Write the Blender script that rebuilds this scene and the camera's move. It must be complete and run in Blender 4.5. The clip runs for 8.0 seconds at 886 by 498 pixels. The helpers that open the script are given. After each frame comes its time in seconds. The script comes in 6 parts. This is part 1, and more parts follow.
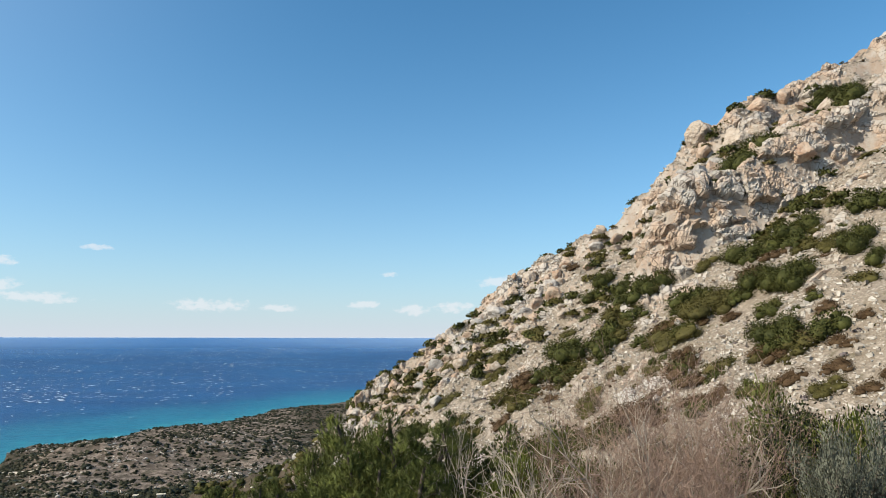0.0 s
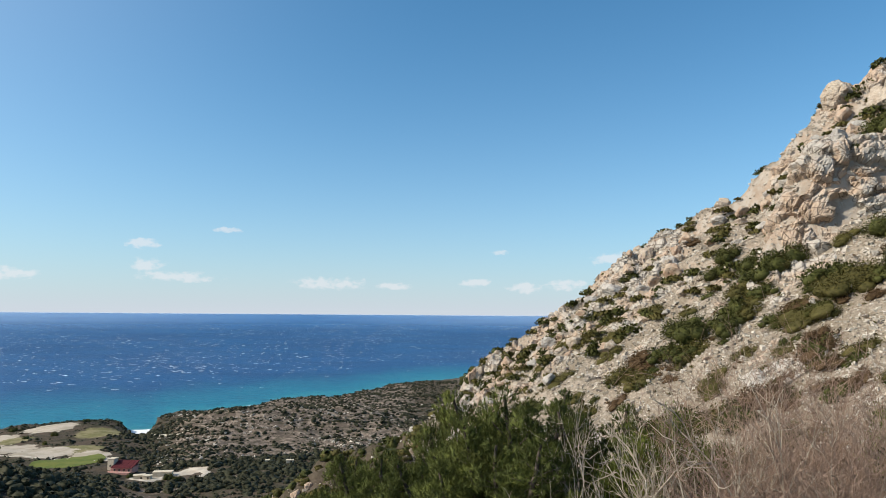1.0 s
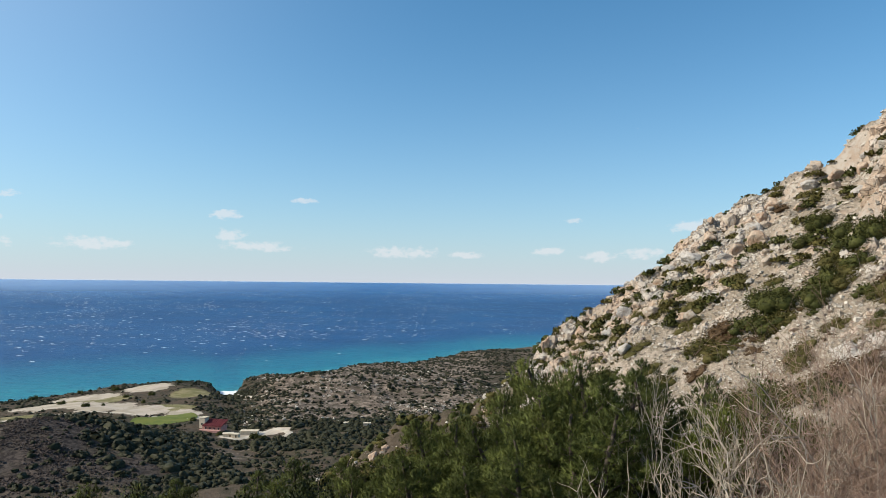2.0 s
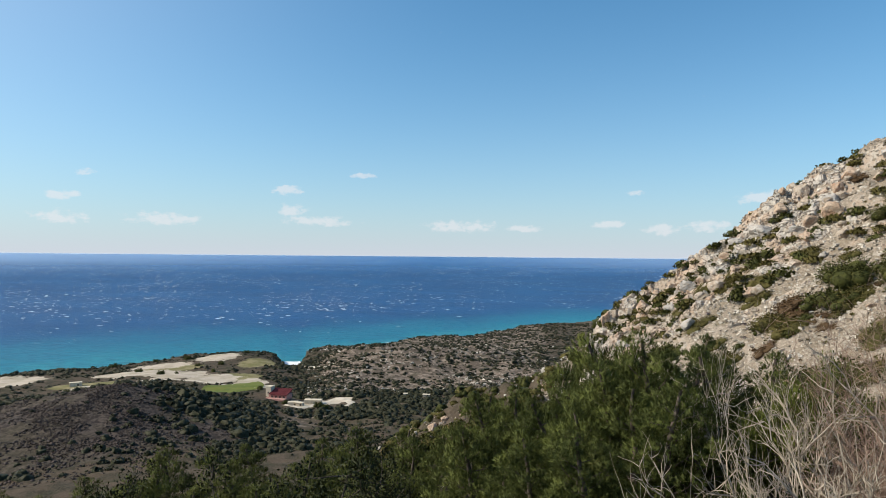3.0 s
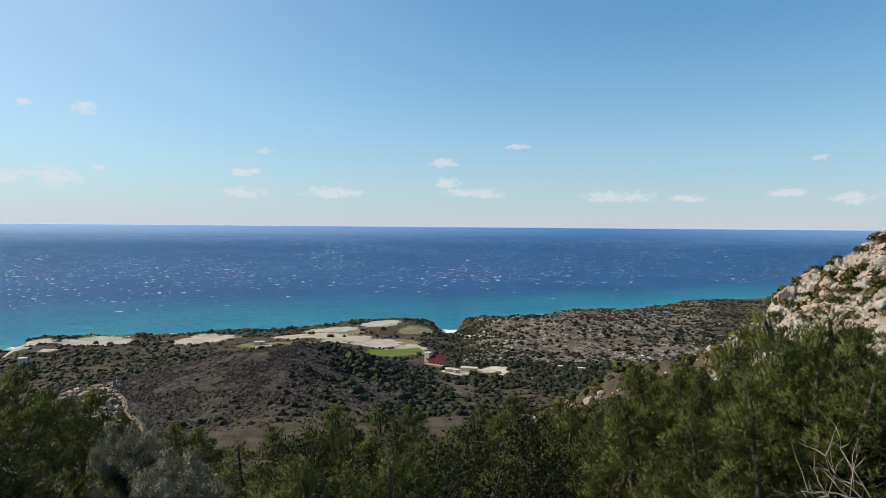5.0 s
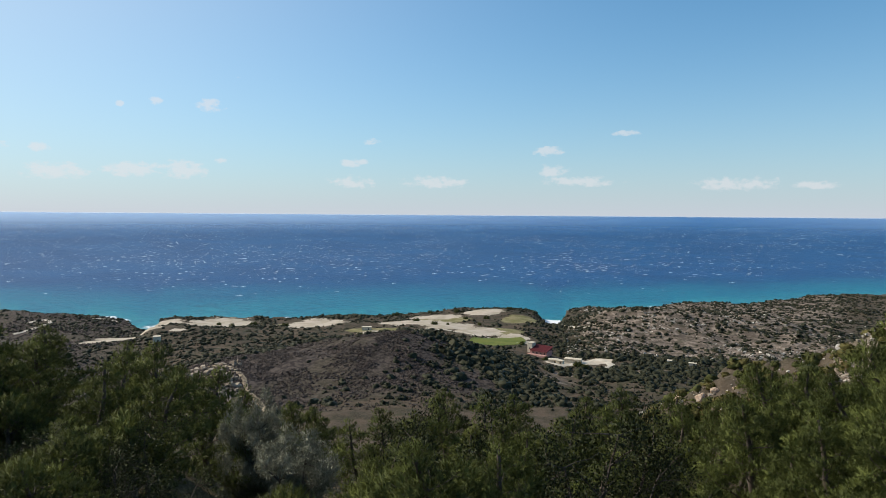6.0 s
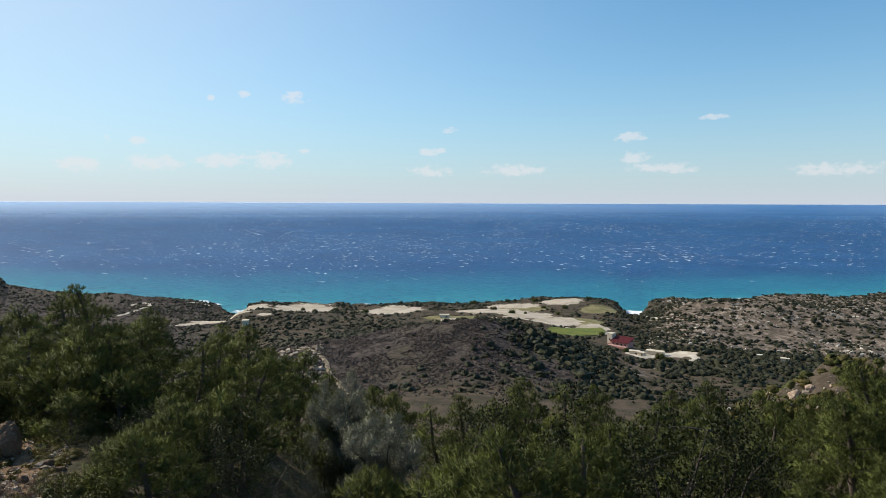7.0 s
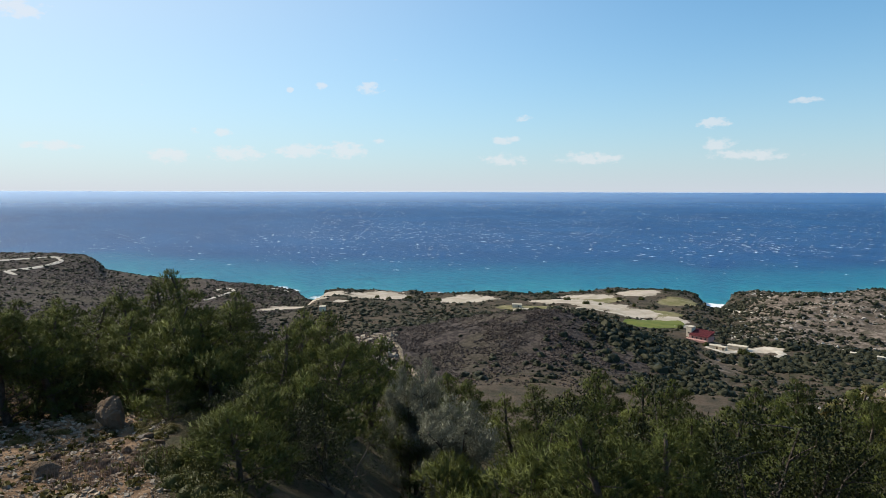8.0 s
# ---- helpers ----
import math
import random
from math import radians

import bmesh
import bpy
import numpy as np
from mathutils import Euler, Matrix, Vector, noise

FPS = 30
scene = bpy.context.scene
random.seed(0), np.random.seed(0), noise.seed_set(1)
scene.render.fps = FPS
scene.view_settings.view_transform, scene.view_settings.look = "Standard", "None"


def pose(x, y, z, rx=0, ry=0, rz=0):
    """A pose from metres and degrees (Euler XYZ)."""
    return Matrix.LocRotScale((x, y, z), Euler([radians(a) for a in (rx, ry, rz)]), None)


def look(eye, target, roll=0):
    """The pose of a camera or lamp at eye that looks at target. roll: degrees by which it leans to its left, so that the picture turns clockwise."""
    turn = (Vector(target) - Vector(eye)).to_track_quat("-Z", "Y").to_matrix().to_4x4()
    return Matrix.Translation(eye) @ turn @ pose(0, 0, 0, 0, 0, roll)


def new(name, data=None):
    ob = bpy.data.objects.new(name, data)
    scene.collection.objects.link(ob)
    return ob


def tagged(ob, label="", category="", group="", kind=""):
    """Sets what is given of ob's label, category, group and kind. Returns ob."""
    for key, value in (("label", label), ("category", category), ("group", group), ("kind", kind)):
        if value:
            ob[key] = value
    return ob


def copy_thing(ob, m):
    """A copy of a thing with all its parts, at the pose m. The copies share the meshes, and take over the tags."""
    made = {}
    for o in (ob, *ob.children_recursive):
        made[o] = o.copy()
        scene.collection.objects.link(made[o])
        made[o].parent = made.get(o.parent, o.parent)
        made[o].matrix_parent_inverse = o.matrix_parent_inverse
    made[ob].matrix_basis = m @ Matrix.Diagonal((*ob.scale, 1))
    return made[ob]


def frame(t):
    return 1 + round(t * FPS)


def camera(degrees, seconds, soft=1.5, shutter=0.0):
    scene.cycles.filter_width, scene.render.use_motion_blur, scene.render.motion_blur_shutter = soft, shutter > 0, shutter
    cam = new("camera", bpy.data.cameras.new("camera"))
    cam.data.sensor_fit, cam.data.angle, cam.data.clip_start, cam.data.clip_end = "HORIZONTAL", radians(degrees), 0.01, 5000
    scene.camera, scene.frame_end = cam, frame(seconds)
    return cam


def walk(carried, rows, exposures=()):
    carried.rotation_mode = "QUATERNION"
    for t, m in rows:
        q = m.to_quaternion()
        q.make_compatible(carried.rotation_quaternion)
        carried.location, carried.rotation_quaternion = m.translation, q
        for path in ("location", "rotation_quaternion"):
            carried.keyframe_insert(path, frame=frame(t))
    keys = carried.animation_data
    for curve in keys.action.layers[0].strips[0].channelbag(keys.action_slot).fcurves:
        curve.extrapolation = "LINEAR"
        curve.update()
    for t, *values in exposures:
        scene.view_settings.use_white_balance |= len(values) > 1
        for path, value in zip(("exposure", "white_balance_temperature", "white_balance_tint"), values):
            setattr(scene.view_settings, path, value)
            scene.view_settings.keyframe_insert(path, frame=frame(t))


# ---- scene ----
cam = camera(68.6, 8.0, soft=0.8)
# t, yaw, pitch, roll; the camera swings round to its left and steps back a little
TURNS = (
    (0.0, 0.00, 7.82, -0.10), (0.5, 5.51, 7.08, -0.32), (1.0, 9.76, 5.84, -0.41), (1.5, 13.24, 4.41, -0.52), (3.0, 21.22, 0.69, -0.51),
    (3.5, 24.07, -0.20, -0.48), (4.0, 27.34, -0.77, -0.53), (5.5, 39.19, -2.48, -0.44), (6.0, 43.86, -2.97, -0.43), (6.5, 47.45, -3.50, -0.28),
    (7.0, 50.69, -4.03, -0.22), (7.5, 53.76, -4.53, -0.21), (8.0, 57.10, -5.01, -0.12),
)
walk(cam, [(t, pose(-0.4 * yaw / 57, -0.8 * (yaw / 57) ** 2, 116.0, 90 + pitch, roll, yaw)) for t, yaw, pitch, roll in TURNS], ((0.0, 0.10), (1.5, 0.0), (3.0, 0.0), (5.5, -0.12), (6.5, -0.08), (8.0, 0.0)))

# ---- sky and sun ----
SUN_AZ, SUN_EL = 112.0, 36.0
# bearing, height, half width and half height in degrees
CLOUDS = (
    (89.9, 13.02, 1.54, 0.64), (63.4, 8.8, 0.92, 0.48), (67.5, 8.94, 0.51, 0.32), (70.2, 8.52, 0.31, 0.21), (77.8, 4.91, 0.41, 0.27),
    (75.6, 4.89, 0.61, 0.32), (88.0, 3.45, 1.79, 0.32), (79.8, 2.92, 1.43, 0.59), (74.6, 3.16, 1.94, 0.59), (69.5, 3.44, 1.79, 0.53),
    (65.6, 3.59, 1.79, 0.69), (50.2, 6.32, 0.72, 0.27), (51.7, 4.51, 1.02, 0.32), (51.9, 2.82, 1.64, 0.48), (44.7, 2.92, 2.56, 0.48),
    (62.7, 4.3, 0.61, 0.27), (34.7, 5.53, 1.13, 0.43), (28.3, 6.99, 0.95, 0.22), (34.4, 3.93, 1.28, 0.48), (32.2, 2.99, 2.81, 0.43),
    (19.6, 2.67, 2.81, 0.53), (13.9, 2.54, 1.54, 0.27), (7.1, 2.85, 1.28, 0.32), (2.7, 2.45, 1.28, 0.43), (-0.9, 2.78, 1.43, 0.32),
    (-4.8, 4.97, 1.43, 0.48), (4.9, 5.55, 0.77, 0.21), (6.6, 2.87, 1.02, 0.32), (2.9, 2.49, 1.02, 0.27), (-0.8, 2.5, 1.28, 0.32),
)


def sky():
    w = bpy.data.worlds.new("sky")
    scene.world = w
    w.use_nodes = True
    nt = w.node_tree
    nt.nodes.clear()
    N, L = nt.nodes.new, nt.links.new

    def math_node(op, a, b=None, c=None, clamp=False):
        n = N("ShaderNodeMath")
        n.operation, n.use_clamp = op, clamp
        for i, v in enumerate((a, b, c)):
            if v is None:
                continue
            if isinstance(v, (int, float)):
                n.inputs[i].default_value = v
            else:
                L(v, n.inputs[i])
        return n.outputs[0]

    def dot(v, c):
        n = N("ShaderNodeVectorMath")
        n.operation = "DOT_PRODUCT"
        L(v, n.inputs[0])
        n.inputs[1].default_value = c
        return n.outputs["Value"]

    tex = N("ShaderNodeTexSky")
    tex.sky_type, tex.sun_disc = "NISHITA", False
    tex.sun_elevation, tex.sun_rotation = radians(SUN_EL), radians(360 - SUN_AZ)
    tex.altitude, tex.air_density, tex.dust_density, tex.ozone_density = 100, 1.0, 0.7, 2.2
    co = N("ShaderNodeTexCoord").outputs["Generated"]
    way = N("ShaderNodeVectorMath")
    way.operation = "NORMALIZE"
    L(co, way.inputs[0])
    way = way.outputs[0]
    total = None
    for az, el, wd, ht in CLOUDS:
        a, e = radians(az), radians(el)
        mid = Vector((-math.sin(a) * math.cos(e), math.cos(a) * math.cos(e), math.sin(e)))
        rt = Vector((math.cos(a), math.sin(a), 0))
        up = rt.cross(mid)
        p = math_node("MULTIPLY", dot(way, rt / radians(wd)), 1.0)
        q = math_node("MULTIPLY", math_node("SUBTRACT", dot(way, up), 0.0), 1 / radians(ht))
        r2 = math_node("MULTIPLY_ADD", p, p, math_node("MULTIPLY", q, q))
        front = math_node("MULTIPLY", math_node("GREATER_THAN", dot(way, mid), 0.5), 1.0)
        m = math_node("MULTIPLY", math_node("SUBTRACT", 1.0, math_node("MULTIPLY", r2, 0.36), clamp=True), front)
        total = m if total is None else math_node("MAXIMUM", total, m)
    stretch = N("ShaderNodeMapping")
    stretch.inputs["Scale"].default_value = (1, 1, 1.7)
    L(way, stretch.inputs["Vector"])
    puff = N("ShaderNodeTexNoise")
    puff.inputs["Scale"].default_value, puff.inputs["Detail"].default_value, puff.inputs["Roughness"].default_value = 60, 5, 0.58
    L(stretch.outputs[0], puff.inputs["Vector"])
    cover = math_node("MULTIPLY_ADD", puff.outputs["Fac"], 2.6, -1.72)
    cover = math_node("ADD", cover, math_node("MULTIPLY", total, 1.25))
    ramp = N("ShaderNodeMapRange")
    ramp.interpolation_type = "SMOOTHSTEP"
    for k, v in (("From Min", 0.12), ("From Max", 0.85), ("To Min", 0.0), ("To Max", 0.55)):
        ramp.inputs[k].default_value = v
    L(cover, ramp.inputs["Value"])
    # the white haze that lies over the sea, and the thin bank of cloud in it
    up = dot(way, (0, 0, 1))
    low = math_node("MULTIPLY", math_node("EXPONENT", math_node("MULTIPLY", math_node("ABSOLUTE", up), -7.8)), HAZE)
    bank = N("ShaderNodeTexNoise")
    bank.inputs["Scale"].default_value, bank.inputs["Detail"].default_value = 9, 5
    flat = N("ShaderNodeMapping")
    flat.inputs["Scale"].default_value = (1, 1, 5)
    L(way, flat.inputs["Vector"])
    L(flat.outputs[0], bank.inputs["Vector"])
    band = math_node("EXPONENT", math_node("MULTIPLY", math_node("POWER", math_node("DIVIDE", math_node("SUBTRACT", up, 0.035), 0.028), 2.0), -1.0))
    bankf = math_node("MULTIPLY", math_node("MULTIPLY_ADD", bank.outputs["Fac"], 1.8, -0.62, clamp=True), math_node("MULTIPLY", band, 1.0))
    # thin haze brightens the air on the sun's side
    sun_way = (-math.sin(radians(SUN_AZ)) * math.cos(radians(SUN_EL)), math.cos(radians(SUN_AZ)) * math.cos(radians(SUN_EL)), math.sin(radians(SUN_EL)))
    glare = math_node("MULTIPLY", math_node("POWER", math_node("MAXIMUM", dot(way, sun_way), 0.0), 2.6), 0.85)
    haze = math_node("MAXIMUM", low, bankf, clamp=True)
    mix1 = N("ShaderNodeMix")
    mix1.data_type = "RGBA"
    L(haze, mix1.inputs["Factor"])
    tint = N("ShaderNodeMix")
    tint.data_type, tint.blend_type = "RGBA", "MULTIPLY"
    tint.inputs["Factor"].default_value = 1.0
    L(tex.outputs[0], tint.inputs["A"])
    tint.inputs["B"].default_value = SKY_TINT
    veil = N("ShaderNodeMix")
    veil.data_type = "RGBA"
    L(glare, veil.inputs["Factor"])
    L(tint.outputs["Result"], mix1.inputs["A"])
    L(mix1.outputs["Result"], veil.inputs["A"])
    veil.inputs["B"].default_value = GLARE_COL
    mix1.inputs["B"].default_value = HAZE_COL
    mix2 = N("ShaderNodeMix")
    mix2.data_type = "RGBA"
    L(ramp.outputs[0], mix2.inputs["Factor"])
    L(veil.outputs["Result"], mix2.inputs["A"])
    mix2.inputs["B"].default_value = CLOUD_COL
    bg = N("ShaderNodeBackground")
    bg.inputs["Strength"].default_value = SKY_STRENGTH
    L(mix2.outputs["Result"], bg.inputs["Color"])
    out = N("ShaderNodeOutputWorld")
    L(bg.outputs[0], out.inputs["Surface"])


SKY_STRENGTH, HAZE = 0.135, 0.95
GLARE_COL = (5.5, 5.55, 5.95, 1)
SKY_TINT, HAZE_COL, CLOUD_COL = (0.45, 0.97, 1.14, 1), (4.75, 5.1, 5.7, 1), (6.2, 6.2, 6.4, 1)
sky()
sun = new("sun", bpy.data.lights.new("sun", "SUN"))
sun.data.energy, sun.data.angle, sun.data.color = 5.0, radians(0.53), (1.0, 0.91, 0.77)
_a, _e = radians(SUN_AZ), radians(SUN_EL)
sun.matrix_world = look((-math.sin(_a) * math.cos(_e) * 300, math.cos(_a) * math.cos(_e) * 300, 116 + math.sin(_e) * 300), (0, 0, 116))


# ---- lie of the land: heights in metres above the sea, plan in metres, y is the first view's way ----
EYE = 116.0


def hash3(i, j, k, seed):
    h = (i * 374761393 + j * 668265263 + k * 1440662683 + seed * 974634777) & 0xFFFFFFFF
    h = ((h ^ (h >> 13)) * 1274126177) & 0xFFFFFFFF
    h = ((h ^ (h >> 16)) * 2246822519) & 0xFFFFFFFF
    return ((h ^ (h >> 15)) & 0xFFFFFF) / 16777215.0


def vnoise(x, y, z=None, seed=0):
    """Smooth lattice noise, -1 to 1, on arrays."""
    x, y = np.asarray(x, float), np.asarray(y, float)
    i, j = np.floor(x).astype(np.int64), np.floor(y).astype(np.int64)
    u, v = x - i, y - j
    u, v = u * u * u * (u * (u * 6 - 15) + 10), v * v * v * (v * (v * 6 - 15) + 10)

    def layer(k):
        a, b = hash3(i, j, k, seed), hash3(i + 1, j, k, seed)
        c, d = hash3(i, j + 1, k, seed), hash3(i + 1, j + 1, k, seed)
        low, high = a + u * (b - a), c + u * (d - c)
        return low + v * (high - low)

    if z is None:
        return layer(0) * 2 - 1
    z = np.asarray(z, float)
    k = np.floor(z).astype(np.int64)
    w = z - k
    w = w * w * w * (w * (w * 6 - 15) + 10)
    return (layer(k) * (1 - w) + layer(k + 1) * w) * 2 - 1


def fbm(x, y, z=None, octaves=4, seed=0):
    out, amp = 0, 1.0
    for o in range(octaves):
        s = 2.03 ** o
        out = out + amp * vnoise(x * s + 17.3 * o, y * s - 9.1 * o, None if z is None else z * s + 4.7 * o, seed + o)
        amp *= 0.5
    return out


def smooth(a, b, x):
    t = np.clip((x - a) / (b - a), 0, 1)
    return t * t * (3 - 2 * t)


COAST = ((-180, 1450), (-60, 1450), (-20, 1350), (0, 1290), (5, 1230), (8, 1200), (14, 1090), (18.5, 935), (23, 905), (28, 835), (31.5, 800),
         (33.0, 770), (33.7, 706), (34.7, 700), (35.8, 765), (42, 775), (45, 745), (47.5, 735), (53, 742), (58, 728), (65, 752), (67.5, 748), (68.1, 712), (68.9, 710), (70, 790),
         (76, 830), (80, 925), (84, 1020), (86, 1075), (92, 1160), (110, 1300), (140, 1450), (180, 1450))


def coast(az):
    c = np.array(COAST)
    return np.interp(az, c[:, 0], c[:, 1]) + 7 * vnoise(az * 0.9, az * 0 + 3.3, None, 41) + 4 * vnoise(az * 2.7, az * 0 + 8.3, None, 42)


def bump(x, y, az, d, across, along, tall):
    """A rounded rise at that bearing and distance."""
    a = math.radians(az)
    cx, cy = -d * math.sin(a), d * math.cos(a)
    u, v = (x - cx) * math.cos(a) + (y - cy) * math.sin(a), -(x - cx) * math.sin(a) + (y - cy) * math.cos(a)
    return tall * np.exp(-(u / across) ** 2 - (v / along) ** 2)


def hillside(x, y):
    """The stony hill: an even slope up to a crest, with a rock step under the top."""
    crest = 109 + 0.04 * x + 4.0 * vnoise(x / 17, x * 0 + 2.2, None, 12)
    xs = np.where(x > 95, 95 + (x - 95) * 0.25, x)
    over = np.maximum(y - crest, 0)
    z = -44.6 + 0.65 * xs + 0.4 * np.minimum(y, crest) - 0.75 * over - 0.004 * np.minimum(over, 90) ** 2
    foot = 83 + 0.10 * (x - 33) + 3.0 * vnoise(x / 6.5, x * 0 + 5.1, None, 14)
    left = 26 + 0.40 * (y - 84) + 2.0 * vnoise(y / 5, y * 0 + 1.7, None, 15)
    step = smooth(0, 2.4, y - foot) * smooth(-2, 7, x - left) * (8.6 - 4.2 * smooth(52, 68, x)) * (1 - smooth(100, 125, x))
    upper = 3.0 * smooth(0, 3.0, y - foot - 15 - 2.5 * vnoise(x / 8, y / 8, None, 16)) * smooth(36, 42, x) * (1 - smooth(100, 125, x))
    z = z + smooth(70, 100, y) * np.interp(x, (-60, -40, -30, -24, -16.5, -14.5, -1, 5, 21, 29, 32.5, 35.5, 37.5, 39.3, 41, 43.5, 47, 56, 63, 69, 75, 90), (0, 1.8, -1.6, -2.5, -3.6, 0.2, 1.7, 1.4, 1.7, 1.4, 2.6, 0.2, -1.1, -4.2, -4.7, -4.2, -4.0, -5.3, -4.2, -3.8, -4.6, -5.6))
    near = smooth(45, 80, y)
    rough = 1.1 * np.abs(fbm(x / 9, y / 9, None, 3, 21)) - 0.5 + 0.30 * fbm(x / 2.6, y / 2.6, None, 3, 25)
    rough = rough * (0.6 + 1.0 * smooth(84, 104, y) * near)
    # ledges of bedrock run across the upper slope
    ledge = np.maximum(fbm(x / 7 + y / 30, y / 3.4, None, 3, 28), 0)
    rough = rough + 1.5 * ledge * smooth(72, 98, y + 0.15 * np.abs(x - 10)) * near
    return z + (step + upper * 0.8) * (1 - smooth(0, 25, over) * 0.5) + rough


def ground_z(x, y):
    x, y = np.asarray(x, float), np.asarray(y, float)
    d = np.hypot(x, y) + 1e-9
    az = np.degrees(np.arctan2(-x, y))
    fall = np.interp(az, (-180, -150, -30, -8, 4, 14, 26, 34, 62, 70, 80, 95, 130, 180), (-0.2, -0.1, 0.10, 0.12, 0.17, 0.24, 0.31, 0.32, 0.30, 0.2, 0.13, 0.12, 0.0, -0.2))
    near = -4.7 - fall * d * smooth(1, 12, d)
    far = np.interp(d, (0, 45, 70, 120, 200, 285, 380, 450, 560, 700, 850, 1500), (-15, -19, -27, -46, -71, -85, -91.5, -95.5, -99.5, -107.5, -110.5, -112))
    w = smooth(38, 75, d)
    z = near * (1 - w) + far * w
    land = smooth(150, 300, d)
    z = z + bump(x, y, 47, 372, 46, 62, 13) + bump(x, y, 55, 378, 88, 60, 13) + bump(x, y, 65, 330, 26, 60, 5)
    z = z + bump(x, y, 24, 655, 120, 85, 14) + bump(x, y, 12, 820, 160, 130, 3.0) + bump(x, y, 39, 690, 34, 40, 6) + bump(x, y, 53, 690, 44, 26, 4)
    z = z + bump(x, y, 67, 600, 50, 60, 7) - bump(x, y, 71, 430, 40, 110, 12)
    z = z - bump(x, y, 33, 560, 22, 130, 5) - bump(x, y, 34.2, 690, 15, 55, 8) - bump(x, y, 68.5, 690, 12, 45, 7)
    z = z + land * (2.4 * fbm(x / 95, y / 95, None, 3, 3) + 0.9 * fbm(x / 21, y / 21, None, 3, 7)) + 0.22 * fbm(x / 3.1, y / 3.1, None, 3, 9)
    # the headland: a flat-topped hill that ends in a low cliff, then a long tongue towards the cove
    top = np.interp(az, (68.3, 69.0, 70, 71, 74.8, 78, 80.5, 83, 84.8, 85.15, 85.6, 86.2, 88, 91.5, 100, 112), (-121, -115, -110.5, -108, -103, -101, -107, -103.5, -99, -91, -85, -80.5, -77.5, -74.7, -72, -92))
    ridge = np.interp(az, (69, 71, 74.8, 78, 80.5, 83, 86, 92), (735, 765, 800, 830, 880, 915, 950, 965))
    even = np.interp(az, (68.3, 70, 74.8, 81, 92, 112), (-120, -110.5, -105, -106, -78, -92))
    top = even + (top - even) * smooth(-150, -25, d - ridge)
    head = top - 0.05 * smooth(72, 78, az) * np.maximum(ridge - d, 0) - 0.25 * np.maximum(d - ridge - 15, 0) - 1.5
    z = z + smooth(68.2, 69.6, az) * (1 - smooth(104, 118, az)) * smooth(520, 680, d) * (np.maximum(head, -111) - z)
    # the rocky bluffs are broken
    z = z + 2.6 * np.maximum(fbm(x / 26, y / 17, None, 4, 33), 0) * smooth(470, 540, d) * (1 - smooth(720, 800, d)) * smooth(10, 16, az) * (1 - smooth(29, 33, az))
    edge = coast(az) - d
    z = z - 3.2 * smooth(44, 50, az) * (1 - smooth(78, 86, az)) * smooth(560, 680, d) - 16 * (1 - smooth(-12, 16, edge)) - 14 * (1 - smooth(-200, -6, edge))
    h = hillside(x, y)
    k = 3.0
    m = np.maximum(z, h)
    z = m + k * np.exp(-np.abs(z - h) / k) * 0.35
    return EYE + z

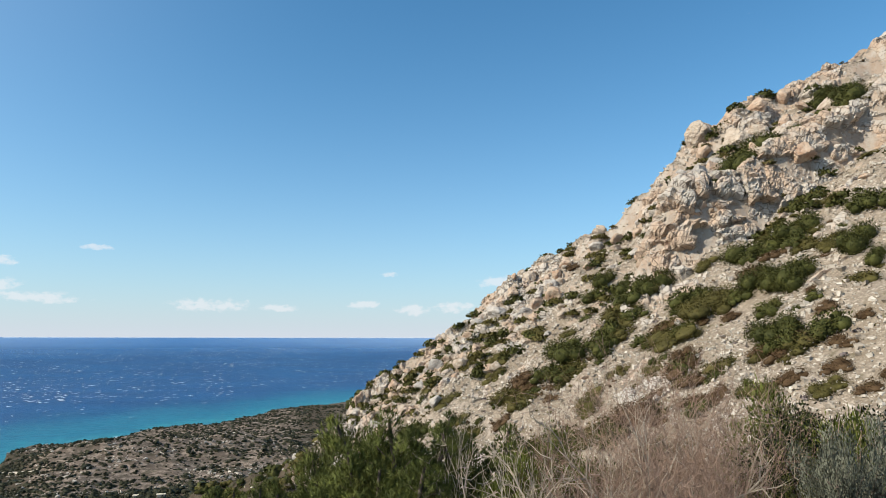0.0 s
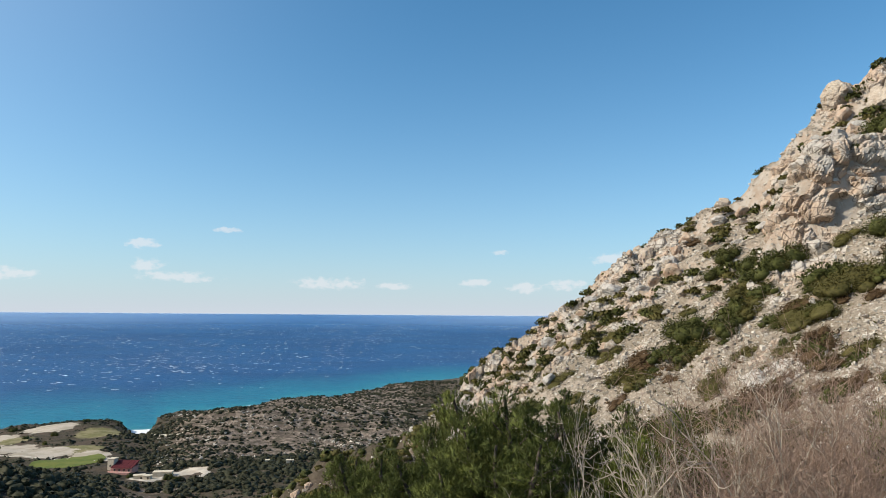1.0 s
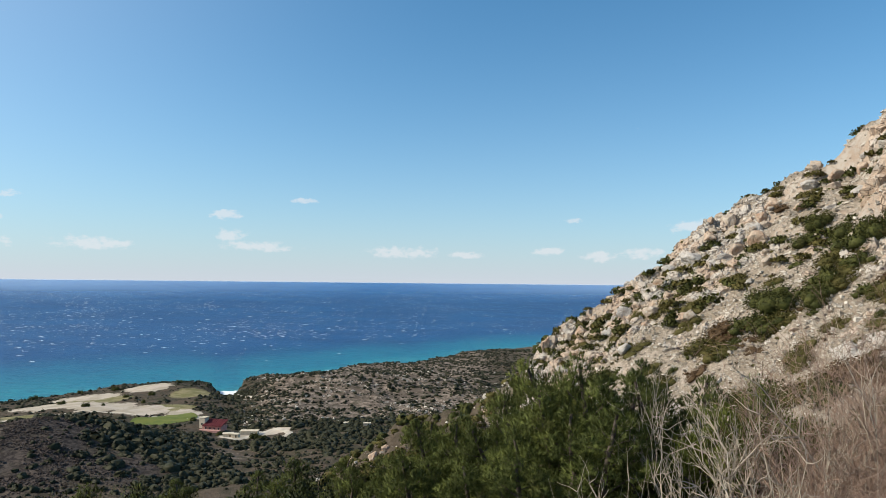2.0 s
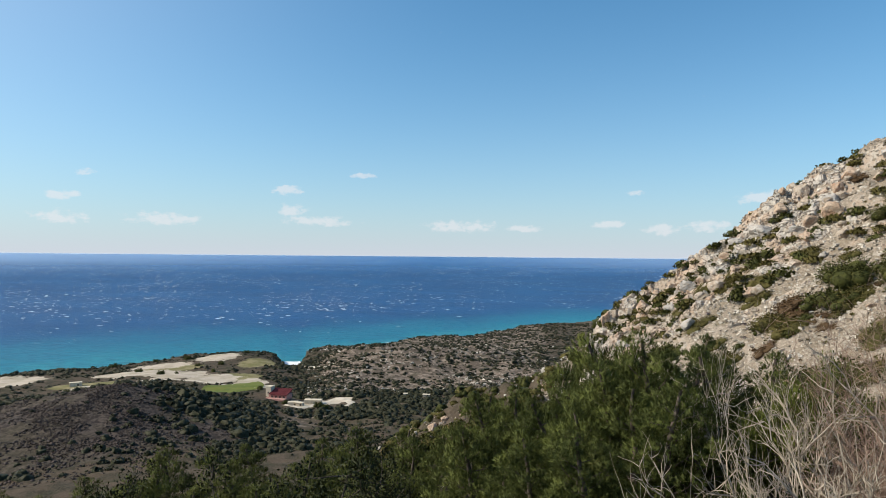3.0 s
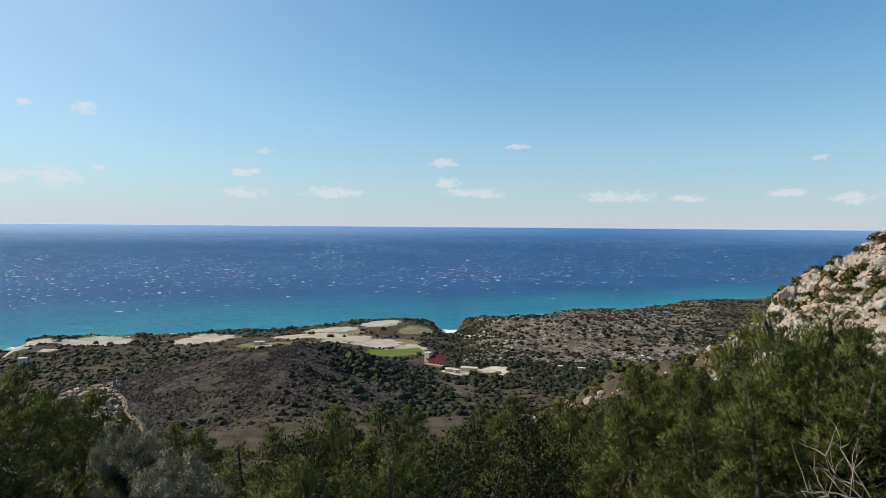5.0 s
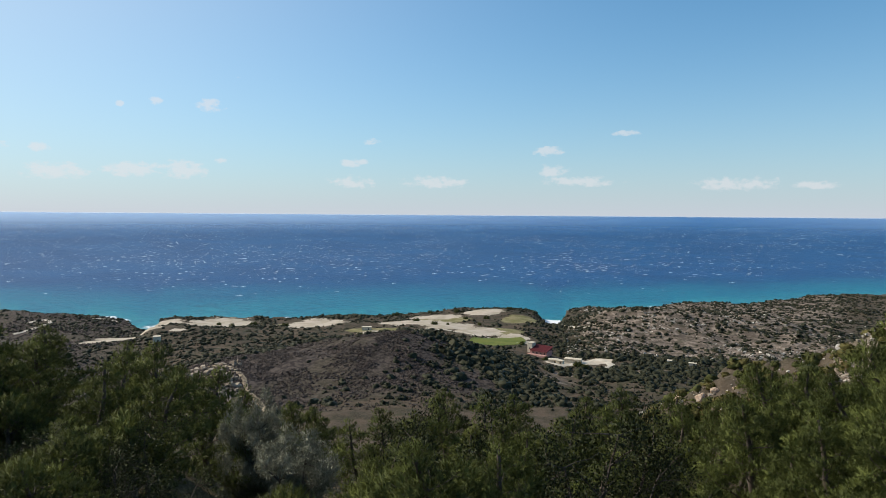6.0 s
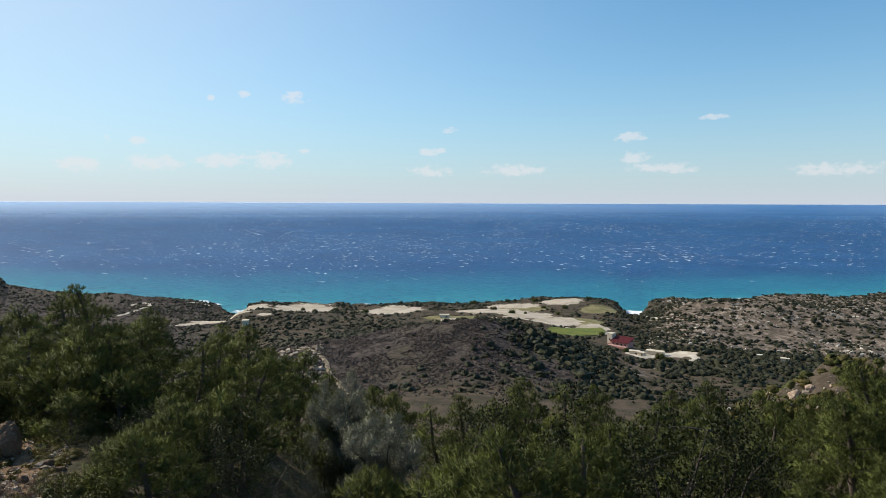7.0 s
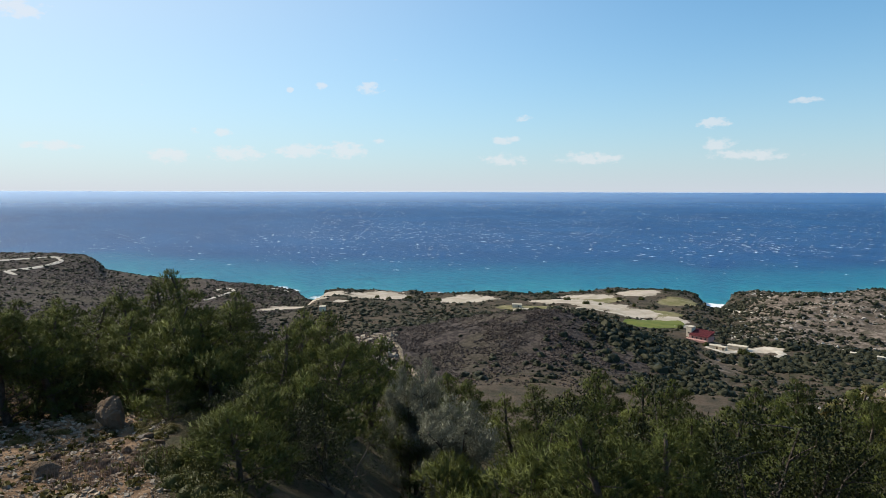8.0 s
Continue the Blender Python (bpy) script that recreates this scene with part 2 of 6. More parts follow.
# ---- materials ----
class Nodes:
    """A small builder of node materials."""

    def __init__(self, name):
        self.m = bpy.data.materials.new(name)
        self.m.use_nodes = True
        self.t = self.m.node_tree
        self.t.nodes.clear()
        self.out = self.t.nodes.new("ShaderNodeOutputMaterial")

    def put(self, socket, v):
        if isinstance(v, (int, float)):
            socket.default_value = v
        elif isinstance(v, (tuple, list)):
            socket.default_value = (*v, 1.0) if len(v) == 3 and len(socket.default_value) == 4 else v
        else:
            self.t.links.new(v, socket)

    def node(self, kind, **given):
        n = self.t.nodes.new(kind)
        for k, v in given.items():
            setattr(n, k, v)
        return n

    def math(self, op, a, b=0.0, c=0.0, clamp=False):
        n = self.node("ShaderNodeMath", operation=op, use_clamp=clamp)
        for i, v in enumerate((a, b, c)):
            self.put(n.inputs[i], v)
        return n.outputs[0]

    def where(self, scale=(1, 1, 1), own=False):
        src = self.node("ShaderNodeTexCoord").outputs["Object"] if own else self.node("ShaderNodeNewGeometry").outputs["Position"]
        mp = self.node("ShaderNodeMapping")
        self.put(mp.inputs["Vector"], src)
        mp.inputs["Scale"].default_value = scale
        return mp.outputs[0]

    def noise(self, vec, scale, detail=4, rough=0.55, out="Fac"):
        n = self.node("ShaderNodeTexNoise")
        self.put(n.inputs["Vector"], vec)
        n.inputs["Scale"].default_value, n.inputs["Detail"].default_value, n.inputs["Roughness"].default_value = scale, detail, rough
        return n.outputs[out]

    def cells(self, vec, scale, feature="F1", out="Distance"):
        n = self.node("ShaderNodeTexVoronoi", feature=feature)
        self.put(n.inputs["Vector"], vec)
        n.inputs["Scale"].default_value = scale
        return n.outputs[out]

    def ramp(self, v, lo, hi, a=0.0, b=1.0):
        n = self.node("ShaderNodeMapRange", interpolation_type="SMOOTHSTEP")
        self.put(n.inputs["Value"], v)
        for k, x in (("From Min", lo), ("From Max", hi), ("To Min", a), ("To Max", b)):
            self.put(n.inputs[k], x)
        return n.outputs[0]

    def mix(self, f, a, b, blend="MIX"):
        n = self.node("ShaderNodeMix", data_type="RGBA", blend_type=blend)
        self.put(n.inputs["Factor"], f)
        self.put(n.inputs["A"], a)
        self.put(n.inputs["B"], b)
        return n.outputs["Result"]

    def attr(self, name):
        return self.node("ShaderNodeAttribute", attribute_name=name).outputs["Fac"]

    def bump(self, h, strength, dist, normal=None):
        n = self.node("ShaderNodeBump")
        n.inputs["Strength"].default_value, n.inputs["Distance"].default_value = strength, dist
        self.put(n.inputs["Height"], h)
        if normal is not None:
            self.put(n.inputs["Normal"], normal)
        return n.outputs[0]

    def surface(self, color, rough=0.9, normal=None, spec=0.25, metal=0.0, through_leaf=None, share=0.3):
        p = self.node("ShaderNodeBsdfPrincipled")
        self.put(p.inputs["Base Color"], color)
        self.put(p.inputs["Roughness"], rough)
        self.put(p.inputs["Specular IOR Level"], spec)
        self.put(p.inputs["Metallic"], metal)
        if normal is not None:
            self.put(p.inputs["Normal"], normal)
        last = p.outputs[0]
        if through_leaf is not None:
            tr = self.node("ShaderNodeBsdfTranslucent")
            self.put(tr.inputs["Color"], through_leaf)
            mx = self.node("ShaderNodeMixShader")
            mx.inputs[0].default_value = share
            self.put(mx.inputs[1], last)
            self.put(mx.inputs[2], tr.outputs[0])
            last = mx.outputs[0]
        self.t.links.new(last, self.out.inputs["Surface"])
        return self.m


def ground_material():
    n = Nodes("ground")
    at = n.where()
    big, mid, fine = n.noise(at, 0.02, 4), n.noise(at, 0.12, 5, 0.6), n.noise(at, 1.4, 5, 0.65)
    # coastal scrub land: grey-brown earth, low dry plants, pale stone
    low = n.mix(n.ramp(mid, 0.40, 0.60), (0.092, 0.068, 0.047), (0.044, 0.038, 0.024))
    low = n.mix(n.ramp(fine, 0.42, 0.68, 0, 0.5), low, (0.145, 0.115, 0.085))
    low = n.mix(n.ramp(n.noise(at, 0.055, 5, 0.7), 0.52, 0.66, 0, 0.75), low, (0.040, 0.042, 0.020))
    rocky = n.mix(n.ramp(n.noise(n.where((1, 1, 2.5)), 0.13, 8, 0.75), 0.46, 0.60), (0.120, 0.094, 0.072), (0.290, 0.232, 0.182))
    rocky = n.mix(n.ramp(mid, 0.50, 0.66, 0, 0.7), rocky, (0.052, 0.048, 0.028))
    col = n.mix(n.ramp(n.math("ADD", n.attr("bluff"), n.math("MULTIPLY_ADD", mid, 0.7, -0.35)), 0.35, 0.65), low, rocky)
    heath = n.mix(n.ramp(n.noise(at, 0.35, 5, 0.7), 0.42, 0.60), (0.034, 0.027, 0.024), (0.098, 0.078, 0.066))
    heath = n.mix(n.ramp(big, 0.46, 0.62, 0, 0.35), heath, (0.085, 0.074, 0.042))
    col = n.mix(n.ramp(n.math("ADD", n.attr("heath"), n.math("MULTIPLY_ADD", mid, 0.5, -0.25)), 0.35, 0.6), col, heath)
    grass = n.mix(n.ramp(n.noise(at, 0.1, 4), 0.4, 0.6), (0.25, 0.215, 0.115), (0.165, 0.155, 0.065))
    col = n.mix(n.ramp(n.math("ADD", n.attr("grass"), n.math("MULTIPLY_ADD", mid, 0.5, -0.25)), 0.40, 0.52), col, grass)
    sand = n.mix(n.ramp(n.noise(at, 0.07, 5), 0.4, 0.62), (0.50, 0.43, 0.345), (0.39, 0.335, 0.255))
    sand = n.mix(n.ramp(fine, 0.5, 0.75, 0, 0.35), sand, (0.30, 0.26, 0.18))
    col = n.mix(n.ramp(n.math("ADD", n.attr("sand"), n.math("MULTIPLY_ADD", mid, 1.0, -0.5)), 0.42, 0.50), col, sand)
    # the stony hillside: limestone scree with earth and dry grass between
    scree = n.mix(n.ramp(n.noise(at, 2.6, 8, 0.8), 0.36, 0.60), (0.19, 0.15, 0.11), (0.48, 0.415, 0.335))
    scree = n.mix(n.ramp(n.cells(at, 2.6), 0.25, 0.6, 0, 0.65), scree, (0.25, 0.205, 0.155))
    scree = n.mix(n.ramp(n.noise(at, 0.22, 5, 0.6), 0.48, 0.64, 0, 0.6), scree, (0.23, 0.185, 0.13))
    scree = n.mix(n.ramp(n.noise(at, 0.5, 5, 0.65), 0.58, 0.68, 0, 0.55), scree, (0.10, 0.092, 0.045))
    steep = n.node("ShaderNodeSeparateXYZ")
    n.put(steep.inputs[0], n.node("ShaderNodeNewGeometry").outputs["Normal"])
    face = n.mix(n.ramp(n.noise(n.where((1, 1, 0.35)), 0.55, 7, 0.7), 0.38, 0.62), (0.40, 0.31, 0.235), (0.44, 0.39, 0.33))
    face = n.mix(n.ramp(n.noise(n.where((1, 1, 0.2)), 1.3, 6, 0.75), 0.55, 0.70, 0, 0.8), face, (0.26, 0.17, 0.11))
    face = n.mix(n.ramp(n.noise(n.where((0.6, 0.6, 2.2)), 0.9, 6, 0.7), 0.60, 0.70, 0, 0.75), face, (0.11, 0.085, 0.06))
    scree = n.mix(n.ramp(n.math("ADD", steep.outputs["Z"], n.math("MULTIPLY_ADD", fine, 0.3, -0.15)), 0.74, 0.62), scree, face)
    col = n.mix(n.attr("scree"), col, scree)
    soil = n.mix(n.ramp(fine, 0.35, 0.65), (0.10, 0.060, 0.034), (0.27, 0.175, 0.105))
    soil = n.mix(n.ramp(mid, 0.55, 0.68, 0, 0.6), soil, (0.16, 0.135, 0.05))
    col = n.mix(n.ramp(n.math("ADD", n.attr("soil"), n.math("MULTIPLY_ADD", fine, 0.5, -0.25)), 0.35, 0.6), col, soil)
    floor_col = n.mix(n.ramp(fine, 0.4, 0.6), (0.085, 0.065, 0.040), (0.05, 0.05, 0.025))
    col = n.mix(n.attr("litter"), col, floor_col)
    nb = n.bump(n.noise(at, 0.7, 7, 0.75), 0.55, 1.0)
    nb = n.bump(n.noise(at, 5.0, 4, 0.7), 0.5, 0.12, nb)
    return n.surface(col, 0.95, nb, 0.12)


def rock_material(name, a, b, c, own=1.0):
    n = Nodes(name)
    at = n.where((own, own, own), own=True)
    col = n.mix(n.ramp(n.noise(at, 0.9, 6, 0.65), 0.36, 0.64), a, b)
    col = n.mix(n.ramp(n.noise(at, 2.7, 6, 0.7), 0.52, 0.68, 0, 0.8), col, c)
    streak = n.where((1.2, 1.2, 0.25), own=True)
    col = n.mix(n.ramp(n.noise(streak, 1.4, 5, 0.7), 0.56, 0.72, 0, 0.55), col, (0.16, 0.14, 0.12))
    tone = n.node("ShaderNodeObjectInfo").outputs["Random"]
    col = n.mix(n.math("MULTIPLY", tone, 0.35), col, b)
    crack = n.ramp(n.cells(n.where((1, 1, 1.4), own=True), 1.1, "DISTANCE_TO_EDGE"), 0.0, 0.06)
    h = n.math("ADD", n.noise(at, 3.0, 7, 0.72), n.math("MULTIPLY", crack, 0.22))
    return n.surface(col, 0.95, n.bump(h, 0.85, 0.28), 0.1)


def stone_material(name, a, b):
    """For many loose stones in one mesh."""
    n = Nodes(name)
    geo = n.node("ShaderNodeNewGeometry")
    col = n.mix(geo.outputs["Random Per Island"], a, b)
    col = n.mix(n.ramp(n.noise(n.where(), 3.0, 5, 0.7), 0.45, 0.7, 0, 0.5), col, (0.2, 0.165, 0.13))
    return n.surface(col, 0.95, n.bump(n.noise(n.where(), 9.0, 5, 0.7), 0.6, 0.06), 0.1)


def leaf_material(name, dark, light, dry, glow=0.25, rough=0.6, spread=0.30):
    n = Nodes(name)
    geo = n.node("ShaderNodeNewGeometry")
    tone = n.node("ShaderNodeObjectInfo").outputs["Random"]
    col = n.mix(n.math("MULTIPLY_ADD", geo.outputs["Random Per Island"], 0.45, 0.1), dark, light)
    col = n.mix(n.ramp(n.noise(n.where(), 1.3, 3), 0.46, 0.66, 0, 0.75), col, light)
    col = n.mix(n.ramp(n.noise(n.where(), 0.55, 2), 0.60, 0.72, 0, spread), col, dry)
    col = n.mix(n.math("MULTIPLY", tone, 0.35), col, dark)
    bright = n.mix(0.5, col, light)
    return n.surface(col, rough, None, 0.10, through_leaf=bright, share=glow)


def plain_material(name, a, b, scale=2.0, rough=0.85, bump=0.3, dist=0.02, own=True, spec=0.2):
    n = Nodes(name)
    at = n.where(own=own)
    f = n.noise(at, scale, 6, 0.65)
    col = n.mix(n.ramp(f, 0.35, 0.65), a, b)
    return n.surface(col, rough, n.bump(n.noise(at, scale * 4, 5, 0.7), bump, dist), spec)


def sea_material():
    n = Nodes("sea")
    at = n.where()
    off = n.attr("offshore")
    swell = n.noise(n.where((0.5, 1, 1)), 0.006, 4, 0.6)
    deep = n.mix(n.ramp(swell, 0.35, 0.65), (0.0025, 0.050, 0.165), (0.004, 0.075, 0.215))
    shade = n.math("ADD", off, n.math("MULTIPLY_ADD", n.noise(at, 0.010, 4, 0.6), 260, -130))
    col = n.mix(n.ramp(shade, 40, 470), (0.010, 0.185, 0.265), deep)
    col = n.mix(n.ramp(shade, -40, 120), (0.030, 0.265, 0.300), col)
    # dark weed beds near the shore
    col = n.mix(n.math("MULTIPLY", n.ramp(n.noise(n.where((1, 1, 1)), 0.017, 3), 0.60, 0.68, 0, 0.5), n.ramp(off, 250, 60)), col, (0.012, 0.095, 0.150))
    # chop and white caps, in rows across the wind
    wind = n.where((0.8, 1.0, 1.0))
    chop = n.noise(wind, 0.085, 6, 0.68)
    col = n.mix(n.ramp(chop, 0.35, 0.70, 0, 0.45), col, (0.010, 0.040, 0.120))
    small = n.ramp(n.noise(n.where((1.0, 0.7, 1.0)), 0.16, 5, 0.62), 0.66, 0.70, 0, 0.35)
    foam = n.math("MULTIPLY", small, n.ramp(off, 60, 560, 0.08, 1.0))
    surf = n.math("MULTIPLY", n.ramp(n.math("ADD", off, n.math("MULTIPLY_ADD", n.noise(at, 0.05, 4), 46, -23)), 16, 3), n.ramp(n.noise(at, 0.013, 3), 0.46, 0.58))
    cove = n.ramp(n.math("ADD", n.attr("cove"), n.math("MULTIPLY_ADD", n.noise(n.where((1, 1, 1)), 0.09, 4), 0.7, -0.35)), 0.42, 0.58)
    foam = n.math("MAXIMUM", foam, n.math("MAXIMUM", surf, cove), clamp=True)
    col = n.mix(foam, col, (0.85, 0.87, 0.88))
    nb = n.bump(chop, 0.5, 2.5)
    return n.surface(col, n.ramp(foam, 0, 1, 0.36, 0.9), nb, 0.05)


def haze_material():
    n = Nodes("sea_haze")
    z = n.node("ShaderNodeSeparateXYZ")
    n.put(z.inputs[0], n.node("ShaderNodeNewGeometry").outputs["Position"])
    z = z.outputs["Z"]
    # haze is put into a pale veil colour that thickens up to the horizon
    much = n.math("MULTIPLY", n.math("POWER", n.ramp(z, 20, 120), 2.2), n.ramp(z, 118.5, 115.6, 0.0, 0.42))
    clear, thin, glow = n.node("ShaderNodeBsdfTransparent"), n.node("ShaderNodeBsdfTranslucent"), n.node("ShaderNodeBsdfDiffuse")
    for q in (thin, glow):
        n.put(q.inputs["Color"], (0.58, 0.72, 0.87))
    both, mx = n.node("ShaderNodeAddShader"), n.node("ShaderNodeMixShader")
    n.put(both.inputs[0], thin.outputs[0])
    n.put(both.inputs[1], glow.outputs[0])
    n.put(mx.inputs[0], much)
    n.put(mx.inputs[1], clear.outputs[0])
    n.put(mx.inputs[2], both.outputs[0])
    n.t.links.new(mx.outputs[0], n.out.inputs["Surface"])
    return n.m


def face_material():
    """Jointed limestone, grey in the middle and ruddy towards the edges."""
    n = Nodes("cliff_limestone")
    at = n.where()
    col = n.mix(n.ramp(n.noise(at, 0.16, 4, 0.6), 0.42, 0.58), (0.53, 0.405, 0.305), (0.53, 0.485, 0.425))
    col = n.mix(n.ramp(n.noise(at, 0.7, 7, 0.7), 0.50, 0.66, 0, 0.8), col, (0.58, 0.50, 0.415))
    col = n.mix(n.ramp(n.noise(n.where((1, 1, 0.25)), 0.9, 6, 0.72), 0.57, 0.70, 0, 0.6), col, (0.40, 0.25, 0.16))
    col = n.mix(n.ramp(n.noise(n.where((1, 1, 0.3)), 1.7, 6, 0.75), 0.60, 0.74, 0, 0.7), col, (0.17, 0.155, 0.14))
    joint = n.ramp(n.cells(n.where((1, 1, 1.5)), 0.75, "DISTANCE_TO_EDGE"), 0.0, 0.05)
    col = n.mix(n.math("MULTIPLY", n.math("SUBTRACT", 1.0, joint), 0.75), col, (0.10, 0.078, 0.058))
    col = n.mix(n.ramp(n.noise(at, 3.4, 6, 0.75), 0.55, 0.66, 0, 0.35), col, (0.22, 0.165, 0.115))
    nb = n.bump(joint, 0.6, 0.25, n.bump(n.noise(at, 1.3, 8, 0.7), 0.8, 0.6))
    return n.surface(col, 0.95, nb, 0.1)


M = {
    "cliff": face_material(),
    "ground": ground_material(),
    "rock": rock_material("limestone", (0.36, 0.285, 0.22), (0.52, 0.44, 0.35), (0.56, 0.52, 0.46)),
    "pink_rock": rock_material("ruddy_limestone", (0.42, 0.27, 0.18), (0.54, 0.43, 0.33), (0.36, 0.30, 0.25)),
    "grey_rock": rock_material("grey_limestone", (0.34, 0.315, 0.285), (0.52, 0.485, 0.44), (0.40, 0.30, 0.22)),
    "brown_rock": rock_material("brown_stone", (0.13, 0.092, 0.062), (0.25, 0.180, 0.122), (0.20, 0.15, 0.105)),
    "tan_stones": stone_material("tan_field_stones", (0.20, 0.15, 0.105), (0.46, 0.38, 0.285)),
    "stones": stone_material("loose_limestone", (0.27, 0.23, 0.18), (0.64, 0.585, 0.505)),
    "pine": leaf_material("pine_needles", (0.022, 0.032, 0.012), (0.190, 0.220, 0.058), (0.150, 0.132, 0.034), 0.15),
    "juniper": leaf_material("juniper_leaves", (0.034, 0.040, 0.013), (0.118, 0.122, 0.034), (0.115, 0.088, 0.030), 0.12),
    "cushion": leaf_material("thorny_cushion", (0.066, 0.060, 0.020), (0.150, 0.130, 0.042), (0.125, 0.082, 0.040), 0.18, spread=0.6),
    "russet": leaf_material("russet_shrub", (0.075, 0.046, 0.024), (0.150, 0.098, 0.052), (0.095, 0.085, 0.03), 0.15),
    "grey_shrub": leaf_material("grey_shrub", (0.16, 0.13, 0.125), (0.31, 0.265, 0.25), (0.22, 0.18, 0.12), 0.1),
    "olive": leaf_material("olive_leaves", (0.085, 0.092, 0.064), (0.33, 0.34, 0.262), (0.22, 0.22, 0.14), 0.12, 0.5),
    "broom": leaf_material("broom_twigs", (0.060, 0.075, 0.016), (0.200, 0.225, 0.050), (0.17, 0.16, 0.05), 0.2),
    "oak": leaf_material("oak_leaves", (0.018, 0.024, 0.011), (0.062, 0.070, 0.028), (0.075, 0.056, 0.030), 0.05, 0.65),
    "maquis": leaf_material("maquis_leaves", (0.020, 0.023, 0.013), (0.062, 0.062, 0.033), (0.075, 0.058, 0.036), 0.06),
    "heather": leaf_material("heather_twigs", (0.038, 0.030, 0.027), (0.115, 0.090, 0.078), (0.15, 0.125, 0.085), 0.1),
    "bark": plain_material("pine_bark", (0.060, 0.046, 0.036), (0.13, 0.105, 0.085), 6.0),
    "pale_bark": plain_material("pale_bark", (0.42, 0.38, 0.32), (0.62, 0.57, 0.50), 5.0),
    "twig": plain_material("brown_twigs", (0.19, 0.122, 0.090), (0.35, 0.250, 0.190), 3.0),
    "pale_twig": plain_material("pale_twigs", (0.27, 0.225, 0.170), (0.44, 0.38, 0.30), 3.0),
    "wood": plain_material("weathered_wood", (0.075, 0.062, 0.050), (0.14, 0.115, 0.09), 4.0),
    "road": plain_material("pale_gravel", (0.42, 0.37, 0.295), (0.56, 0.50, 0.41), 0.15, own=False),
    "track": plain_material("earth_track", (0.24, 0.185, 0.115), (0.36, 0.285, 0.19), 0.2, own=False),
    "turf": plain_material("green_turf", (0.095, 0.125, 0.022), (0.150, 0.165, 0.034), 0.09, own=False),
    "plaster": plain_material("cream_plaster", (0.56, 0.48, 0.36), (0.66, 0.58, 0.45), 0.8),
    "pink_plaster": plain_material("pink_plaster", (0.42, 0.22, 0.19), (0.52, 0.30, 0.26), 0.8),
    "red_roof": plain_material("red_roof", (0.085, 0.014, 0.018), (0.125, 0.024, 0.028), 0.6),
    "dark_glass": plain_material("window_glass", (0.02, 0.025, 0.03), (0.03, 0.035, 0.04), 0.6, 0.1, 0.0, spec=0.6),
    "sea": sea_material(),
    "foam": plain_material("sea_foam", (0.70, 0.75, 0.79), (0.86, 0.88, 0.89), 0.3, 0.9, own=False),
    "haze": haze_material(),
}


# ---- mesh helpers ----
def mesh_of(name, verts, faces, material, shade_smooth=False, normals=None):
    me = bpy.data.meshes.new(name)
    verts, faces = np.asarray(verts, np.float32), np.asarray(faces, np.int32)
    if normals is not None:
        # every leaf turns its face the way its clump does
        a, b, c = (verts[faces[:, k]] for k in (0, 1, 2))
        away = (np.cross(b - a, c - a) * np.asarray(normals, np.float32)[faces[:, 0]]).sum(1) < 0
        faces = np.where(away[:, None], faces[:, ::-1], faces)
    me.vertices.add(len(verts))
    me.vertices.foreach_set("co", verts.ravel())
    me.loops.add(faces.size)
    me.loops.foreach_set("vertex_index", np.ascontiguousarray(faces).ravel())
    me.polygons.add(len(faces))
    me.polygons.foreach_set("loop_start", np.arange(0, faces.size, faces.shape[1], dtype=np.int32))
    me.materials.append(material)
    if shade_smooth:
        me.polygons.foreach_set("use_smooth", np.ones(len(faces), bool))
    else:
        me.polygons.foreach_set("use_smooth", np.zeros(len(faces), bool))
    me.update(calc_edges=True)
    if normals is not None:
        # leaves take the light as the rounded clump that they belong to
        me.polygons.foreach_set("use_smooth", np.ones(len(faces), bool))
        me.normals_split_custom_set_from_vertices(np.asarray(normals, np.float32))
    return me


def part_mesh(name, me, parent, label=""):
    ob = new(name, me)
    ob.parent = parent
    return tagged(ob, label)


def part(name, bm, material, parent, label=""):
    me = bpy.data.meshes.new(name)
    bm.to_mesh(me)
    bm.free()
    me.materials.append(material)
    return part_mesh(name, me, parent, label)


def polar(az, d):
    a = radians(az)
    return -d * math.sin(a), d * math.cos(a)


def stand(x, y, sink=0.0):
    return float(ground_z(np.array([x]), np.array([y]))[0]) - sink


def unit(v):
    return v / np.maximum(np.linalg.norm(v, axis=-1, keepdims=True), 1e-9)


# ---- the land and the sea ----
SANDS = ((46.6, 612, 30, 26), (43.2, 590, 26, 30), (40.6, 556, 20, 26), (37.6, 520, 14, 30), (44.5, 668, 30, 26), (40.2, 690, 22, 26), (62.9, 682, 34, 40), (67.0, 700, 16, 20), (66.3, 640, 5, 14), (64.8, 628, 5, 18), (68.6, 598, 14, 10), (66.2, 574, 8, 8), (70.8, 640, 18, 12),
         (55.2, 648, 34, 42), (70.6, 615, 32, 22), (49.4, 540, 24, 11), (33.2, 430, 13, 14), (31.6, 442, 12, 12), (30.2, 448, 10, 10))
GRASSES = ((57.2, 650, 18, 18), (44.0, 640, 30, 24), (49.5, 560, 30, 14), (52.2, 490, 26, 16), (39.0, 560, 26, 18), (37.0, 640, 20, 30))

CLEARINGS = ((31.0, 388, 34, 18), (34.0, 366, 18, 14), (27.0, 410, 22, 14))


def blobs(x, y, rows):
    out = np.zeros_like(x)
    for az, d, across, along in rows:
        out = np.maximum(out, bump(x, y, az, d, across * 1.08, along * 1.08, 1.0))
    return out


